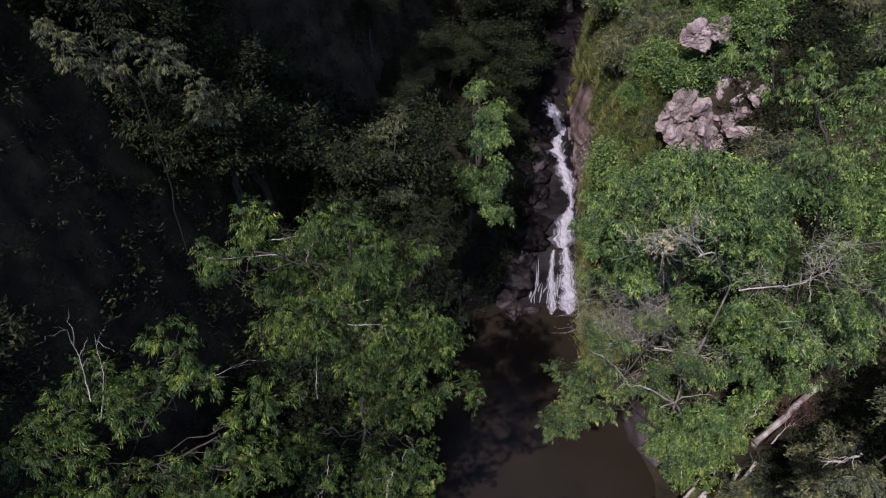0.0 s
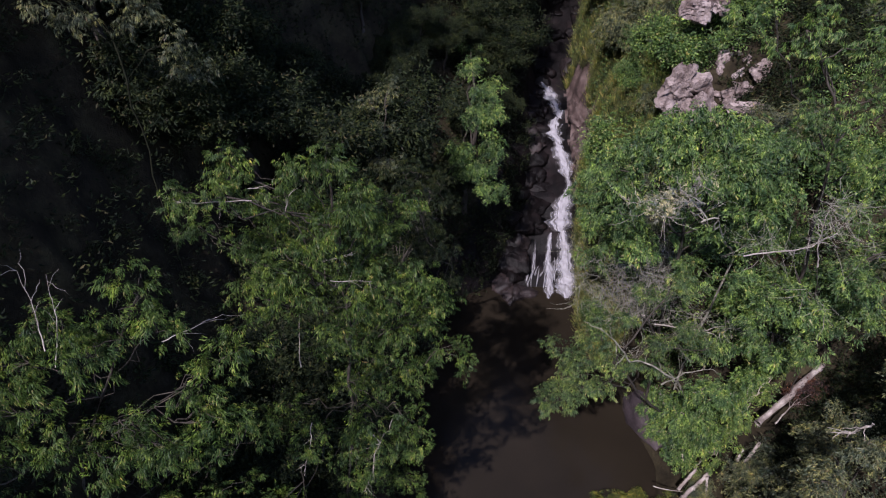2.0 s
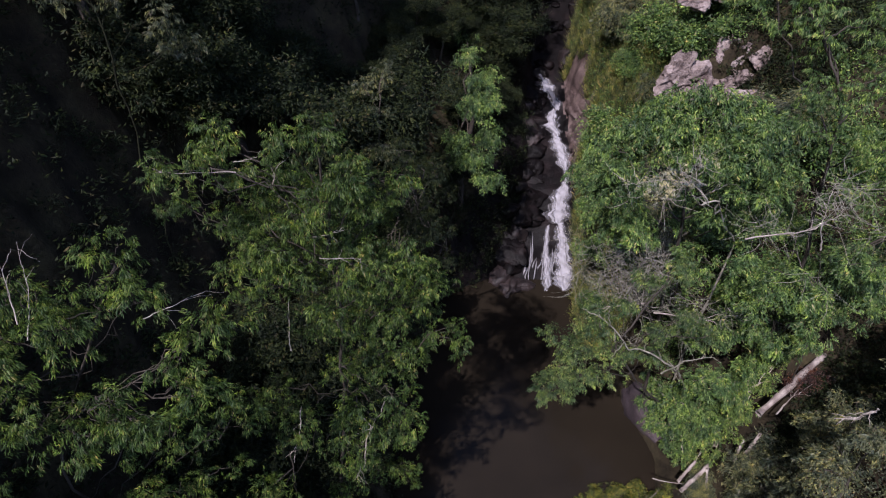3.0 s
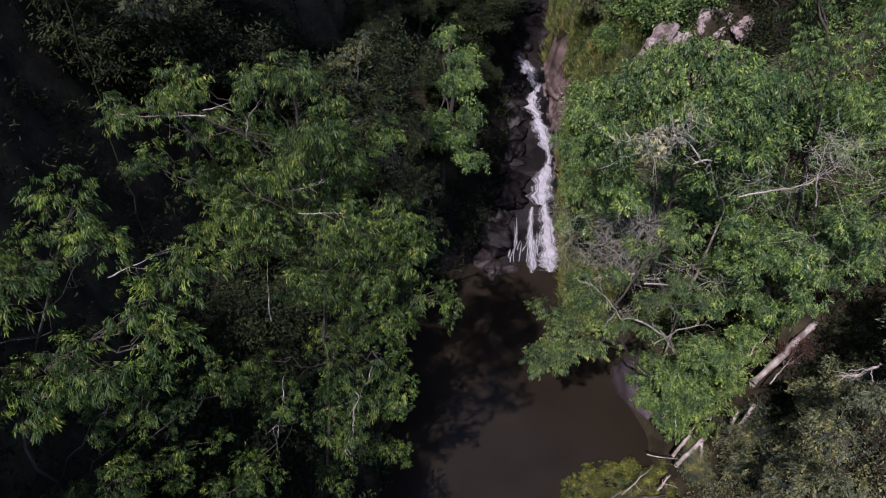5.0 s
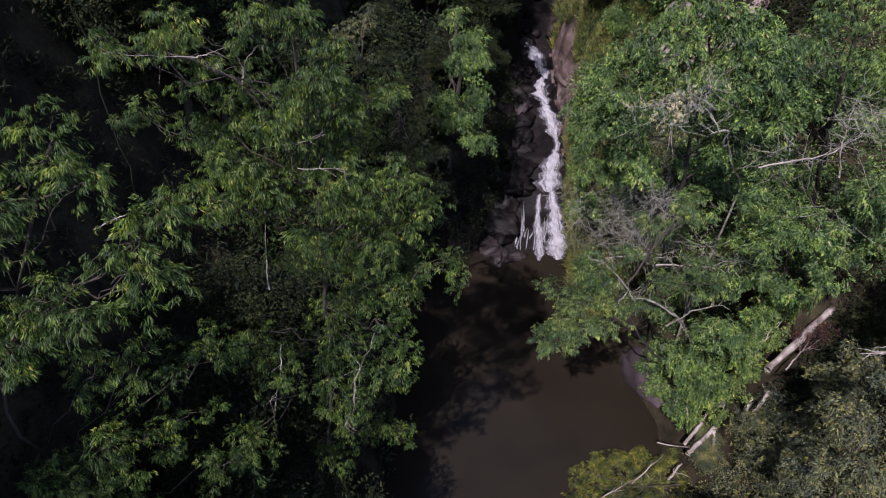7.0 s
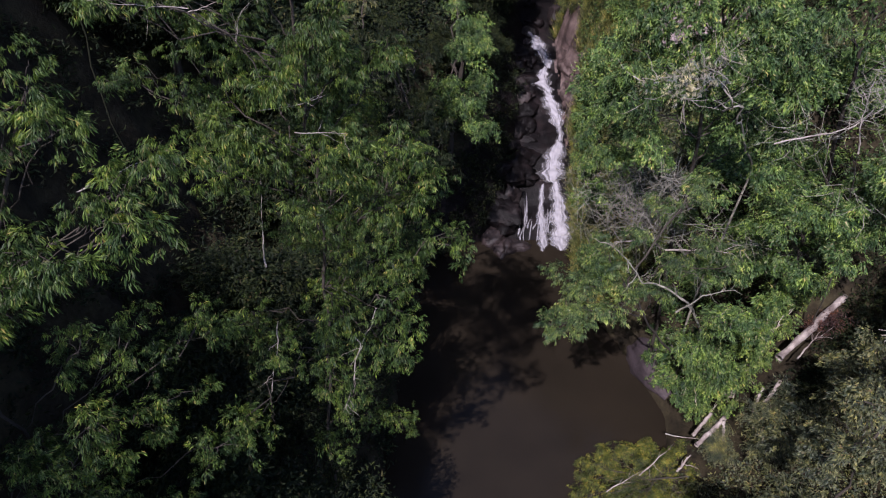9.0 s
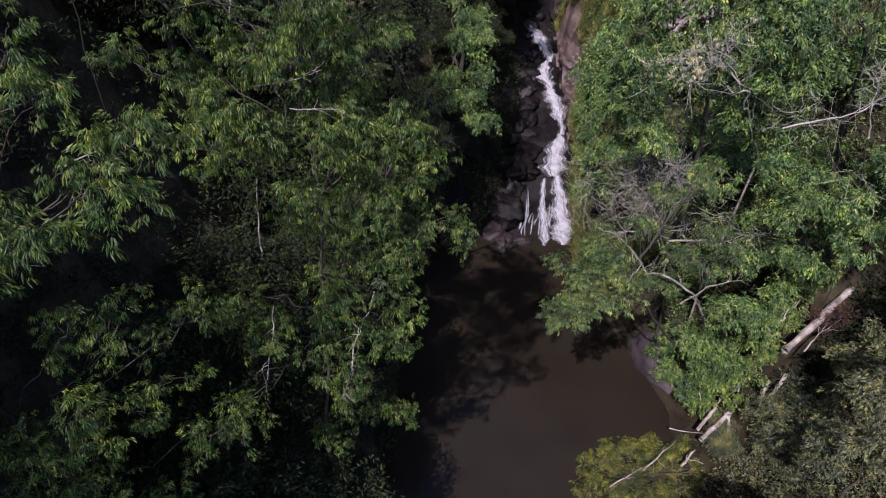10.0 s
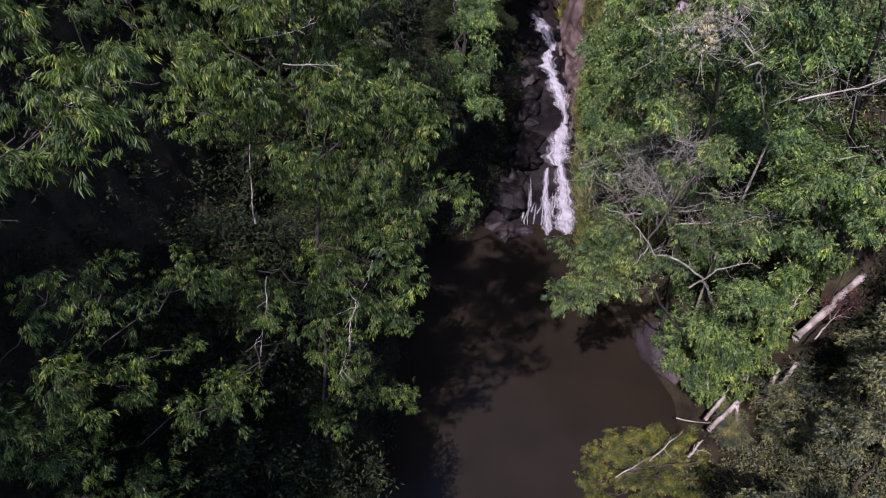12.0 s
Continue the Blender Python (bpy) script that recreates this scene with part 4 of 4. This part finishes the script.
R8 = [(16.4, 16.6, 8.4, 0.48), (15.6, 15.8, 7.4, 0.53), (14.3, 14.0, 8.4, 0.53), (13.1, 12.8, 9.4, 0.53), (13.3, 12.0, 11.0, 0.53), (14.1, 13.6, 11.2, 0.53),
      (14.1, 13.0, 14.4, 0.27), (15.3, 14.6, 10.0, 0.58), (14.9, 12.8, 9.4, 0.58), (16.3, 15.6, 9.4, 0.53), (13.9, 15.6, 6.4, 0.48), (15.4, 17.0, 6.0, 0.42),
      # From (18.2, 14.4, 13.5) on: clumps out of view, added to shade the hollow.
      (16.5, 14.0, 12.0, 0.58), (17.4, 17.6, 8.6, 0.5), (16.8, 18.2, 8.0, 0.45), (18.2, 18.2, 9.2, 0.5), (17.2, 16.6, 9.6, 0.5), (18.2, 14.4, 13.5, 0.8), (19.2, 15.0, 14.0, 0.9), (17.6, 13.4, 14.2, 0.8), (18.6, 13.2, 15.0, 0.9), (18.4, 16.0, 15.4, 0.9), (19.2, 16.6, 16.0, 0.9), (19.8, 15.6, 15.4, 0.9), (20.4, 16.8, 16.2, 0.9), (19.0, 15.2, 16.6, 0.9), (17.6, 16.2, 14.0, 0.6), (21.4, 16.4, 16.2, 0.9)]
# Made-up tree just out of view, added to shade the lower bank.
R9_SHADING = [(10.4, 10.6, 8.4, 0.8), (9.4, 9.6, 9.4, 0.8), (11.2, 9.4, 8.0, 0.9), (10.0, 8.4, 9.6, 0.9), (11.6, 10.6, 7.0, 0.8), (12.2, 9.6, 9.0, 0.9), (11.0, 8.0, 10.4, 0.9)]
tree("tree", (12.6, 9.4, float(ground_at(12.6, 9.4))), R9_SHADING, "vine", LEAF_OLIVE, "dull olive green tree on the lower bank", 113, 26, 0.75, radius=0.06)
r8 = tree("tree", (15.0, 13.0, float(ground_at(15.0, 13.0))), R8, "vine", LEAF_OLIVE, "dull olive green tree on the lower bank", 108, 26, 0.75, radius=0.06)
bare_branch([(13.9, 13.0, 15.7), (13.5, 13.1, 15.0), (12.9, 13.2, 14.9)], 0.05, 14, r8, 5, 0.6)
YB = [(6.8, 16.4, 0.05, 0.4), (7.2, 17.2, 0.1, 0.45), (7.4, 18.1, 0.1, 0.4), (8.0, 16.6, 0.2, 0.4), (8.4, 18.5, 0.15, 0.4), (9.4, 18.7, 0.2, 0.38), (10.4, 18.8, 0.3, 0.38), (11.3, 18.5, 0.5, 0.38), (9.9, 17.8, 0.4, 0.35), (11.2, 17.6, 0.6, 0.4), (9.0, 15.4, 0.3, 0.45), (10.2, 16.2, 0.5, 0.4), (11.8, 16.8, 0.8, 0.4), (8.0, 15.0, 0.2, 0.45), (10.8, 15.0, 0.7, 0.45), (7.0, 15.4, 0.1, 0.4), (12.0, 18.3, 0.7, 0.36), (12.3, 17.5, 1.0, 0.4), (12.8, 16.8, 1.3, 0.4), (10.5, 17.5, 0.4, 0.45), (9.2, 17.3, 0.3, 0.5), (8.5, 17.7, 0.2, 0.45), (11.6, 15.8, 0.8, 0.45), (9.6, 16.5, 0.4, 0.45), (11.2, 18.0, 0.5, 0.4), (10.2, 18.2, 0.4, 0.4)]
yb = tree("bush", (10.9, 17.4, 0.4), YB, "vine", LEAF_YELLOW, "yellow green fallen branch with leaves at the pool's edge", 109, 210, radius=0.04, category="bush", size=0.48, flat=0.25)
for k, way in enumerate(([(9.1, 16.6, 1.7), (10.6, 17.6, 2.2)], [(10.9, 16.8, 1.7), (11.6, 17.4, 2.1)], [(10.7, 18.5, 2.2), (14.3, 18.0, 1.9)], [(7.6, 16.2, 1.0), (9.2, 16.8, 1.7)])):
    bare_branch(way, (0.04, 0.07, 0.03, 0.03)[k], 20 + k, yb, 2, 0.6, LOG_WOOD, label="pale dry stick")

# ---- dead trees ----


def dead_tree(base, ways, blobs, seed, label, count=60, trunk=BARK, spread=0.75, twig=DEAD_TWIG):
    rng = np.random.default_rng(seed)
    ob = empty_at("dead_tree", base, label, "dead tree")
    o = np.array(base)
    for k, (way, r) in enumerate(ways):
        with_forks("trunk" if k == 0 else "branch", forked(np.array(way) - o, r, rng, 4, 0.8, 0.6), DEAD_WOOD if k else trunk, ob)
    loc = np.array(blobs)
    loc[:, :3] -= o
    loc = np.concatenate([loc + np.concatenate([rng.normal(0, spread, (len(loc), 3)), rng.uniform(-0.6, -0.1, (len(loc), 1))], 1) for _ in range(2)])
    tagged(part("brushwood", *twig_tangle(loc, rng, 0.55 * count, (0.4, 1.4), (0.005, 0.014)), twig, ob), kind="stuff")
    return ob


dead_tree((17.4, 21.6, float(ground_at(17.4, 21.6)) - 0.2),
          [([(17.4, 21.6, float(ground_at(17.4, 21.6)) - 0.2), (16.2, 20.2, 13.0), (14.4, 18.8, 16.4), (13.0, 17.8, 18.6)], 0.04), ([(13.2, 17.9, 18.2), (12.8, 17.7, 19.2), (12.6, 17.8, 20.5)], 0.03), ([(10.6, 18.2, 18.4), (11.7, 18.0, 18.8), (12.6, 17.8, 19.2), (13.1, 17.8, 19.7)], 0.03)],
          [(12.4, 18.0, 20.2, 1.0), (13.4, 18.4, 19.0, 1.0), (11.4, 18.8, 19.4, 0.9), (13.4, 18.2, 17.4, 1.0), (14.6, 19.0, 18.0, 1.0), (12.0, 18.6, 18.0, 0.8)], 301, "bare grey dead tree among the green crowns", 80)
dead_tree((11.5, 24.0, float(ground_at(11.5, 24.0)) - 0.2),
          [([(11.5, 24.0, float(ground_at(11.5, 24.0)) - 0.2), (10.6, 23.0, 8.5), (9.4, 21.8, 11.4), (8.2, 21.4, 13.0)], 0.10), ([(9.8, 22.0, 10.8), (10.8, 20.8, 11.8), (11.6, 20.4, 12.0)], 0.04), ([(9.2, 21.8, 11.6), (7.6, 21.4, 11.8), (6.8, 21.0, 12.0)], 0.04)],
          [(7.1, 22.8, 12.6, 1.0), (8.0, 23.6, 12.8, 1.1), (8.6, 25.4, 12.8, 1.0), (9.2, 24.2, 12.2, 1.1), (9.9, 23.4, 11.6, 1.0), (8.2, 22.4, 12.2, 1.1), (10.4, 22.6, 12.2, 1.0), (7.6, 24.6, 12.4, 1.0), (9.3, 22.0, 11.6, 1.0), (10.6, 21.6, 11.6, 0.9), (7.4, 21.4, 13.6, 0.9), (9.2, 21.2, 13.2, 0.9), (11.4, 22.2, 12.4, 0.8), (7.2, 19.9, 13.4, 0.9), (8.2, 19.7, 14.2, 1.0), (9.2, 19.7, 14.0, 1.0), (8.8, 20.3, 15.2, 0.9), (10.2, 19.4, 13.4, 0.9)], 302, "grey brown tangle of a dead tree above the pool", 125, spread=0.95)
dry_top = dead_tree((12.6, 23.4, float(ground_at(12.6, 23.4)) - 0.2),
          [([(12.6, 23.4, float(ground_at(12.6, 23.4)) - 0.2), (12.9, 22.9, 14.2), (11.4, 21.6, 16.5), (10.2, 20.5, 18.0), (9.2, 19.7, 19.0), (8.4, 19.0, 20.1), (8.0, 18.8, 20.7)], 0.06), ([(8.70, 19.90, 19.40), (8.80, 19.60, 20.20), (9.00, 19.50, 20.90)], 0.022), ([(8.10, 19.30, 20.10), (7.30, 18.90, 20.40), (6.50, 18.60, 20.40)], 0.022), ([(9.50, 20.60, 18.40), (10.00, 20.20, 19.10), (10.30, 20.00, 19.60)], 0.022)],
          [(8.00, 19.10, 20.50, 0.55), (8.50, 19.40, 20.00, 0.50), (7.20, 18.80, 20.40, 0.50), (6.50, 18.60, 20.20, 0.40), (7.70, 18.90, 19.80, 0.45)], 303, "pale dry tree top between green leaves", 260, DEAD_TWIG, 0.35, DEAD_WOOD)
LEAF_DRY = leaf_material("leaf_dry", (0.11, 0.115, 0.080), (0.22, 0.222, 0.165), (0.36, 0.355, 0.285), (0.38, 0.33, 0.24))
dry = [(8.10, 19.10, 20.60, 0.45), (7.30, 18.80, 20.50, 0.42), (6.60, 18.60, 20.20, 0.34), (8.60, 19.40, 20.20, 0.36), (7.70, 18.80, 19.90, 0.40), (9.10, 19.60, 20.80, 0.30)]
withered = crown_of([(x - dry_top.location.x, y - dry_top.location.y, z - dry_top.location.z, r) for x, y, z, r in dry], "droop", np.random.default_rng(304), 44, 0.5)
part("dry_leaves", *withered, LEAF_DRY, dry_top, "pale grey green dry leaves", smooth=False)
whip = empty_at("dead_tree", (11.2, 57.0, 8.6), "thin white bare stem above the waterfall", "dead tree")
bare_branch([(11.0, 56.8, 8.4), (11.15, 57.0, 10.2), (11.4, 57.5, 12.2), (11.8, 58.0, 14.1), (12.8, 58.5, 15.2)], 0.05, 15, whip, 3, 1.2, name="stem", label="")

# ---- fallen logs ----


def fallen_log(way, r, seed, label):
    rng = np.random.default_rng(seed)
    p = np.asarray(way, float)
    t = np.linspace(0, len(p) - 1, 16)
    c = np.stack([np.interp(t, np.arange(len(p)), p[:, k]) for k in range(3)], 1)
    c[1:-1] += rng.normal(0, r * 0.12, (14, 3))
    o = c[0].copy()
    v, f = tube(c - o, r * rng.uniform(0.82, 1.1, 16), 12)
    v = v + rng.normal(0, r * 0.05, v.shape)
    ob = new("log", mesh_of("log", v, f, LOG_WOOD, True))
    ob.matrix_basis = Matrix.Translation(o)
    return tagged(ob, label, "log", "fallen logs")


fallen_log([(15.1, 19.4, 6.6), (16.5, 20.4, 6.9), (18.2, 21.8, 7.05), (19.4, 22.7, 7.2)], 0.165, 401, "long pale pinkish fallen trunk on the bank")
brush = empty_at("dead_branch", (17.2, 20.6, float(ground_at(17.2, 20.6))), "dry reddish brown fallen branch with withered leaves beside the trunk", "branch")
RUST = leaf_material("leaf_rust", (0.026, 0.011, 0.009), (0.055, 0.023, 0.018), (0.10, 0.045, 0.036), (0.16, 0.10, 0.07))
bare_branch([(16.2, 19.7, 6.2), (17.2, 20.5, 6.6), (18.4, 21.2, 6.7)], 0.04, 30, brush, 4, 0.8, LOG_WOOD, "stem", "")
g = np.random.default_rng(31)
withered = crown_of([(q[0] - brush.location.x, q[1] - brush.location.y, q[2] - brush.location.z, 0.4) for q in ((17.5, 20.7, 6.7), (18.2, 21.2, 6.8), (18.8, 21.6, 6.9), (17.9, 21.6, 7.1))], "broad", g, 16, 0.8, 0.5)
part("withered_leaves", *withered, RUST, brush, smooth=False)
fallen_log([(14.4, 18.5, 3.9), (14.7, 19.0, 5.1)], 0.075, 402, "short pale broken log leaning on the bank")
fallen_log([(14.8, 18.6, 4.0), (15.7, 19.4, 5.0)], 0.085, 403, "short pale broken log leaning on the bank")
fallen_log([(11.8, 18.1, 2.6), (12.7, 18.8, 3.4)], 0.085, 404, "white broken log at the pool's edge")
fallen_log([(11.9, 17.7, 2.4), (13.5, 18.8, 3.1)], 0.11, 405, "white broken log at the pool's edge")
fallen_log([(13.3, 18.6, 3.1), (13.3, 17.8, 1.9)], 0.08, 406, "thin white log at the pool's edge")

# ---- the tree beside the waterfall ----
MT = [(2.4, 34.2, 10.2, 0.68), (1.7, 34.8, 11.6, 0.75), (0.5, 35.4, 12.4, 0.68), (2.4, 35.6, 12.6, 0.68), (1.4, 36.2, 14.2, 0.75), (2.2, 38.0, 13.6, 0.75), (1.7, 40.0, 13.8, 0.82), (2.3, 42.6, 13.0, 0.75), (0.7, 36.0, 10.6, 0.61), (0.9, 44.0, 14.0, 0.75), (1.0, 46.6, 14.2, 0.6), (0.8, 48.8, 14.4, 0.55)]
tree("tree", (0.6, 38.4, float(ground_at(0.6, 38.4))), MT, "vine", LEAF_BRIGHT, "bright green narrow tree beside the waterfall", 110, 50, 0.72)

# ---- forest and shrubs, many of a kind ----
rng = np.random.default_rng(5)


def models_of(name, kind, leaf, label, group, seed, count, wide, low, high, clumps, r, density, category, size=1.0):
    made = []
    for k in range(count):
        g = np.random.default_rng(seed + k)
        blobs = [(g.normal(0, wide), g.normal(0, wide), g.uniform(low, high), g.uniform(*r)) for _ in range(clumps)]
        made.append(tree(name, (0, 0, 0), blobs, kind, leaf, label, seed + k, density, size, group=group, twigs=0, thin=2, category=category, radius=0.025 * high))
    return made


def spread(made, spots):
    """The models and their copies at x, y, scale."""
    for k, (x, y, s) in enumerate(spots):
        src = made[k % len(made)]
        m = pose(x, y, float(ground_at(x, y)) - 0.15, rng.uniform(-6, 6), rng.uniform(-4, 8), rng.uniform(0, 360)) @ Matrix.Scale(s, 4)
        if k < len(made):
            src.matrix_basis = m
        else:
            keep = src.matrix_basis.copy()
            src.matrix_basis = Matrix.Identity(4)
            copy_thing(src, m)
            src.matrix_basis = keep


def jittered(x0, x1, y0, y1, step):
    for x in np.arange(x0, x1, step):
        for y in np.arange(y0, y1, step):
            yield x + rng.uniform(-0.45, 0.45) * step, y + rng.uniform(-0.45, 0.45) * step


def bank(x, y):
    """How far from the water's edge: to the left, to the right."""
    return float(np.interp(y, WAY_Y, LEFT_X)) - x, x - float(np.interp(y, WAY_Y, RIGHT_X))


forest = models_of("tree", "forest", LEAF_FOREST_SHADE, "green forest tree on the shaded slope, leaves darkened with painted shade", "forest trees", 200, 5, 1.7, 4.5, 9.5, 12, (1.0, 1.7), 8, "tree")
spots = []
for x, y in jittered(-36, 6, 12, 66, 3.3):
    dl, dr = bank(x, y)
    if dl < (5.2 if 14 < y < 33 else 1.8) or (y < 22 and x > -10.5) or (y < 23.5 and x > -17) or (y < 20 and x > -19):
        continue
    s = rng.uniform(0.8, 1.2)
    if y > 31:
        s *= 0.38 + 0.60 * min(1.0, max(0.0, (dl - 9) / 10))
    spots.append((x, y, s))
for x, y in jittered(16, 44, 44, 90, 5.0):
    if bank(x, y)[1] > 8:
        spots.append((x, y, rng.uniform(0.5, 0.8)))
# Trees on the added headwall, out of view as well.
for x, y in jittered(-30, 34, 67, 110, 6.0):
    spots.append((x, y, rng.uniform(0.9, 1.3)))
spots += [(-6.2, 29.6, 1.15), (-6.0, 26.2, 1.05), (5.6, 59.5, 0.7), (13.0, 61.0, 0.8), (6.8, 64.0, 0.8), (10.4, 66.0, 0.9), (13.2, 57.5, 0.6)]
for x, y in jittered(-14, -8.6, -4, 6.6, 2.6):     # unseen trees behind, added to shade the near bank
    spots.append((x, y, rng.uniform(0.7, 0.9)))
spots += [(2.2, 51.5, 0.95), (2.9, 55.0, 0.9), (2.4, 47.5, 0.75), (4.0, 59.0, 0.85), (-5.2, 24.0, 0.75), (-3.6, 28.4, 0.75), (-6.0, 12.2, 0.7), (-6.4, 14.8, 0.8), (-5.6, 18.6, 0.8), (-7.2, 11.2, 0.8), (-6.8, 17.2, 0.8)]
spread(forest, spots)

shrubs = models_of("bush", "broad", LEAF_BRIGHT, "green leafy shrub on the sunny slope", "shrubs on the slope", 230, 4, 0.7, 0.4, 1.5, 7, (0.6, 0.9), 20, "bush", 1.3)
olive = models_of("bush", "fine", LEAF_OLIVE, "olive green shrub on the sunny slope", "shrubs on the slope", 240, 3, 0.7, 0.4, 1.6, 7, (0.6, 0.9), 20, "bush", 1.2)
a, b = [], []
for x, y in jittered(9, 34, 19, 66, 2.15):
    dr = bank(x, y)[1]
    if dr < (2.4 if y < 28.5 else 2.2 if 43 < y < 56 else 0.5) or (12.8 < x < 18.8 and 34.6 < y < 40.2) or (18.0 < x < 22.6 and 31.5 < y < 40.4):
        continue
    if 10 < x < 25 and y < 24.5:
        continue
    (a if rng.random() < 0.62 else b).append((x, y, rng.uniform(0.75, 1.4) * (0.6 if dr < 2.2 and y > 29 else 1.0)))
b += [(x, y, rng.uniform(0.9, 1.6)) for x, y in jittered(9, 34, -10, 9.0, 2.5) if bank(x, y)[1] > 1.5]
b += [(13.3, 18.3, 0.45), (13.0, 17.3, 0.5), (14.8, 16.8, 0.8), (13.8, 13.6, 0.9), (15.8, 17.6, 0.8)]
spread(shrubs, a)
spread(olive, b)


def meadow(name, kind, leaf, count, x0, x1, y0, y1, keep, size, label, seed):
    """Blades or leaves, past counting, rooted on the ground."""
    g = np.random.default_rng(seed)
    y = g.uniform(y0, y1, count)
    x = g.uniform(x0, x1, count) if x0 is not None else np.interp(y, WAY_Y, RIGHT_X) + x1 * g.random(count) ** 1.7
    dr = x - np.interp(y, WAY_Y, RIGHT_X)
    dl = np.interp(y, WAY_Y, LEFT_X) - x
    ok = keep(x, y, dl, dr, g)
    x, y = x[ok], y[ok]
    n = len(x)
    at = np.stack([x, y, ground_at(x, y) - 0.05], 1)
    v, f = set_sprays(kind, at, g.uniform(0, 6.3, n), g.normal(0, 0.15, n) if kind == "grass" else g.normal(0.5, 0.3, n), size * g.uniform(0.7, 1.3, n), g)
    return tagged(new(name, mesh_of(name, v, f, leaf)), label, "grass", kind="stuff")


meadow("grass", "grass", GRASS, 24000, None, 5.0, 28, 62, lambda x, y, dl, dr, g: dr > np.where((y > 44) & (y < 53.5), 1.15 + 0.4 * np.sin(1.9 * y), 0.12), 1.0, "tall yellow green grass beside the waterfall", 501)
meadow("ground_cover", "broad", LEAF_BRIGHT, 22000, 9.5, 30, 14, 64, lambda x, y, dl, dr, g: (dr > np.where(y < 28.5, 1.9, np.where((y > 44) & (y < 53.5), 1.4, 0.5))) & ((x > 25) | (y > 24.5)) & ~((x > 13.2) & (x < 18.4) & (y > 36.2) & (y < 39.4)) & ~((x > 17.6) & (x < 22.4) & (y > 31.8) & (y < 40.2)), 1.4, "low green ground cover on the sunny slope", 502)
meadow("shade_undergrowth", "forest", LEAF_FOREST_SHADE, 9000, -22, 6, 4, 60, lambda x, y, dl, dr, g: (dl > 0.3) & (dl < 16), 0.9, "low plants on the shaded bank, leaves darkened with painted shade", 503)
meadow("leaf_litter", "broad", LEAF_OLIVE, 2400, 11, 22, 11, 25, lambda x, y, dl, dr, g: (dr > 0.4) & (((x > 16.2) & (y < 19.5)) | (y < 16.5)), 1.2, "dull low plants about the fallen logs", 504)
# Dark leaves are put into both hollows in place of the shade there.
meadow("shade_undergrowth", "forest", LEAF_FOREST_SHADE, 2600, 15.5, 30, 17, 27, lambda x, y, dl, dr, g: (x > 15.5 + 0.9 * (y - 18)) | (y < 19), 0.8, "low plants standing in for the shade of the hollow beside the fallen trunk", 505)
meadow("shade_undergrowth", "forest", LEAF_FOREST_SHADE, 1500, 17.2, 22.8, 31.5, 40.6, lambda x, y, dl, dr, g: x > 0, 0.8, "low plants standing in for the shade of the hollow beside the outcrop", 506)
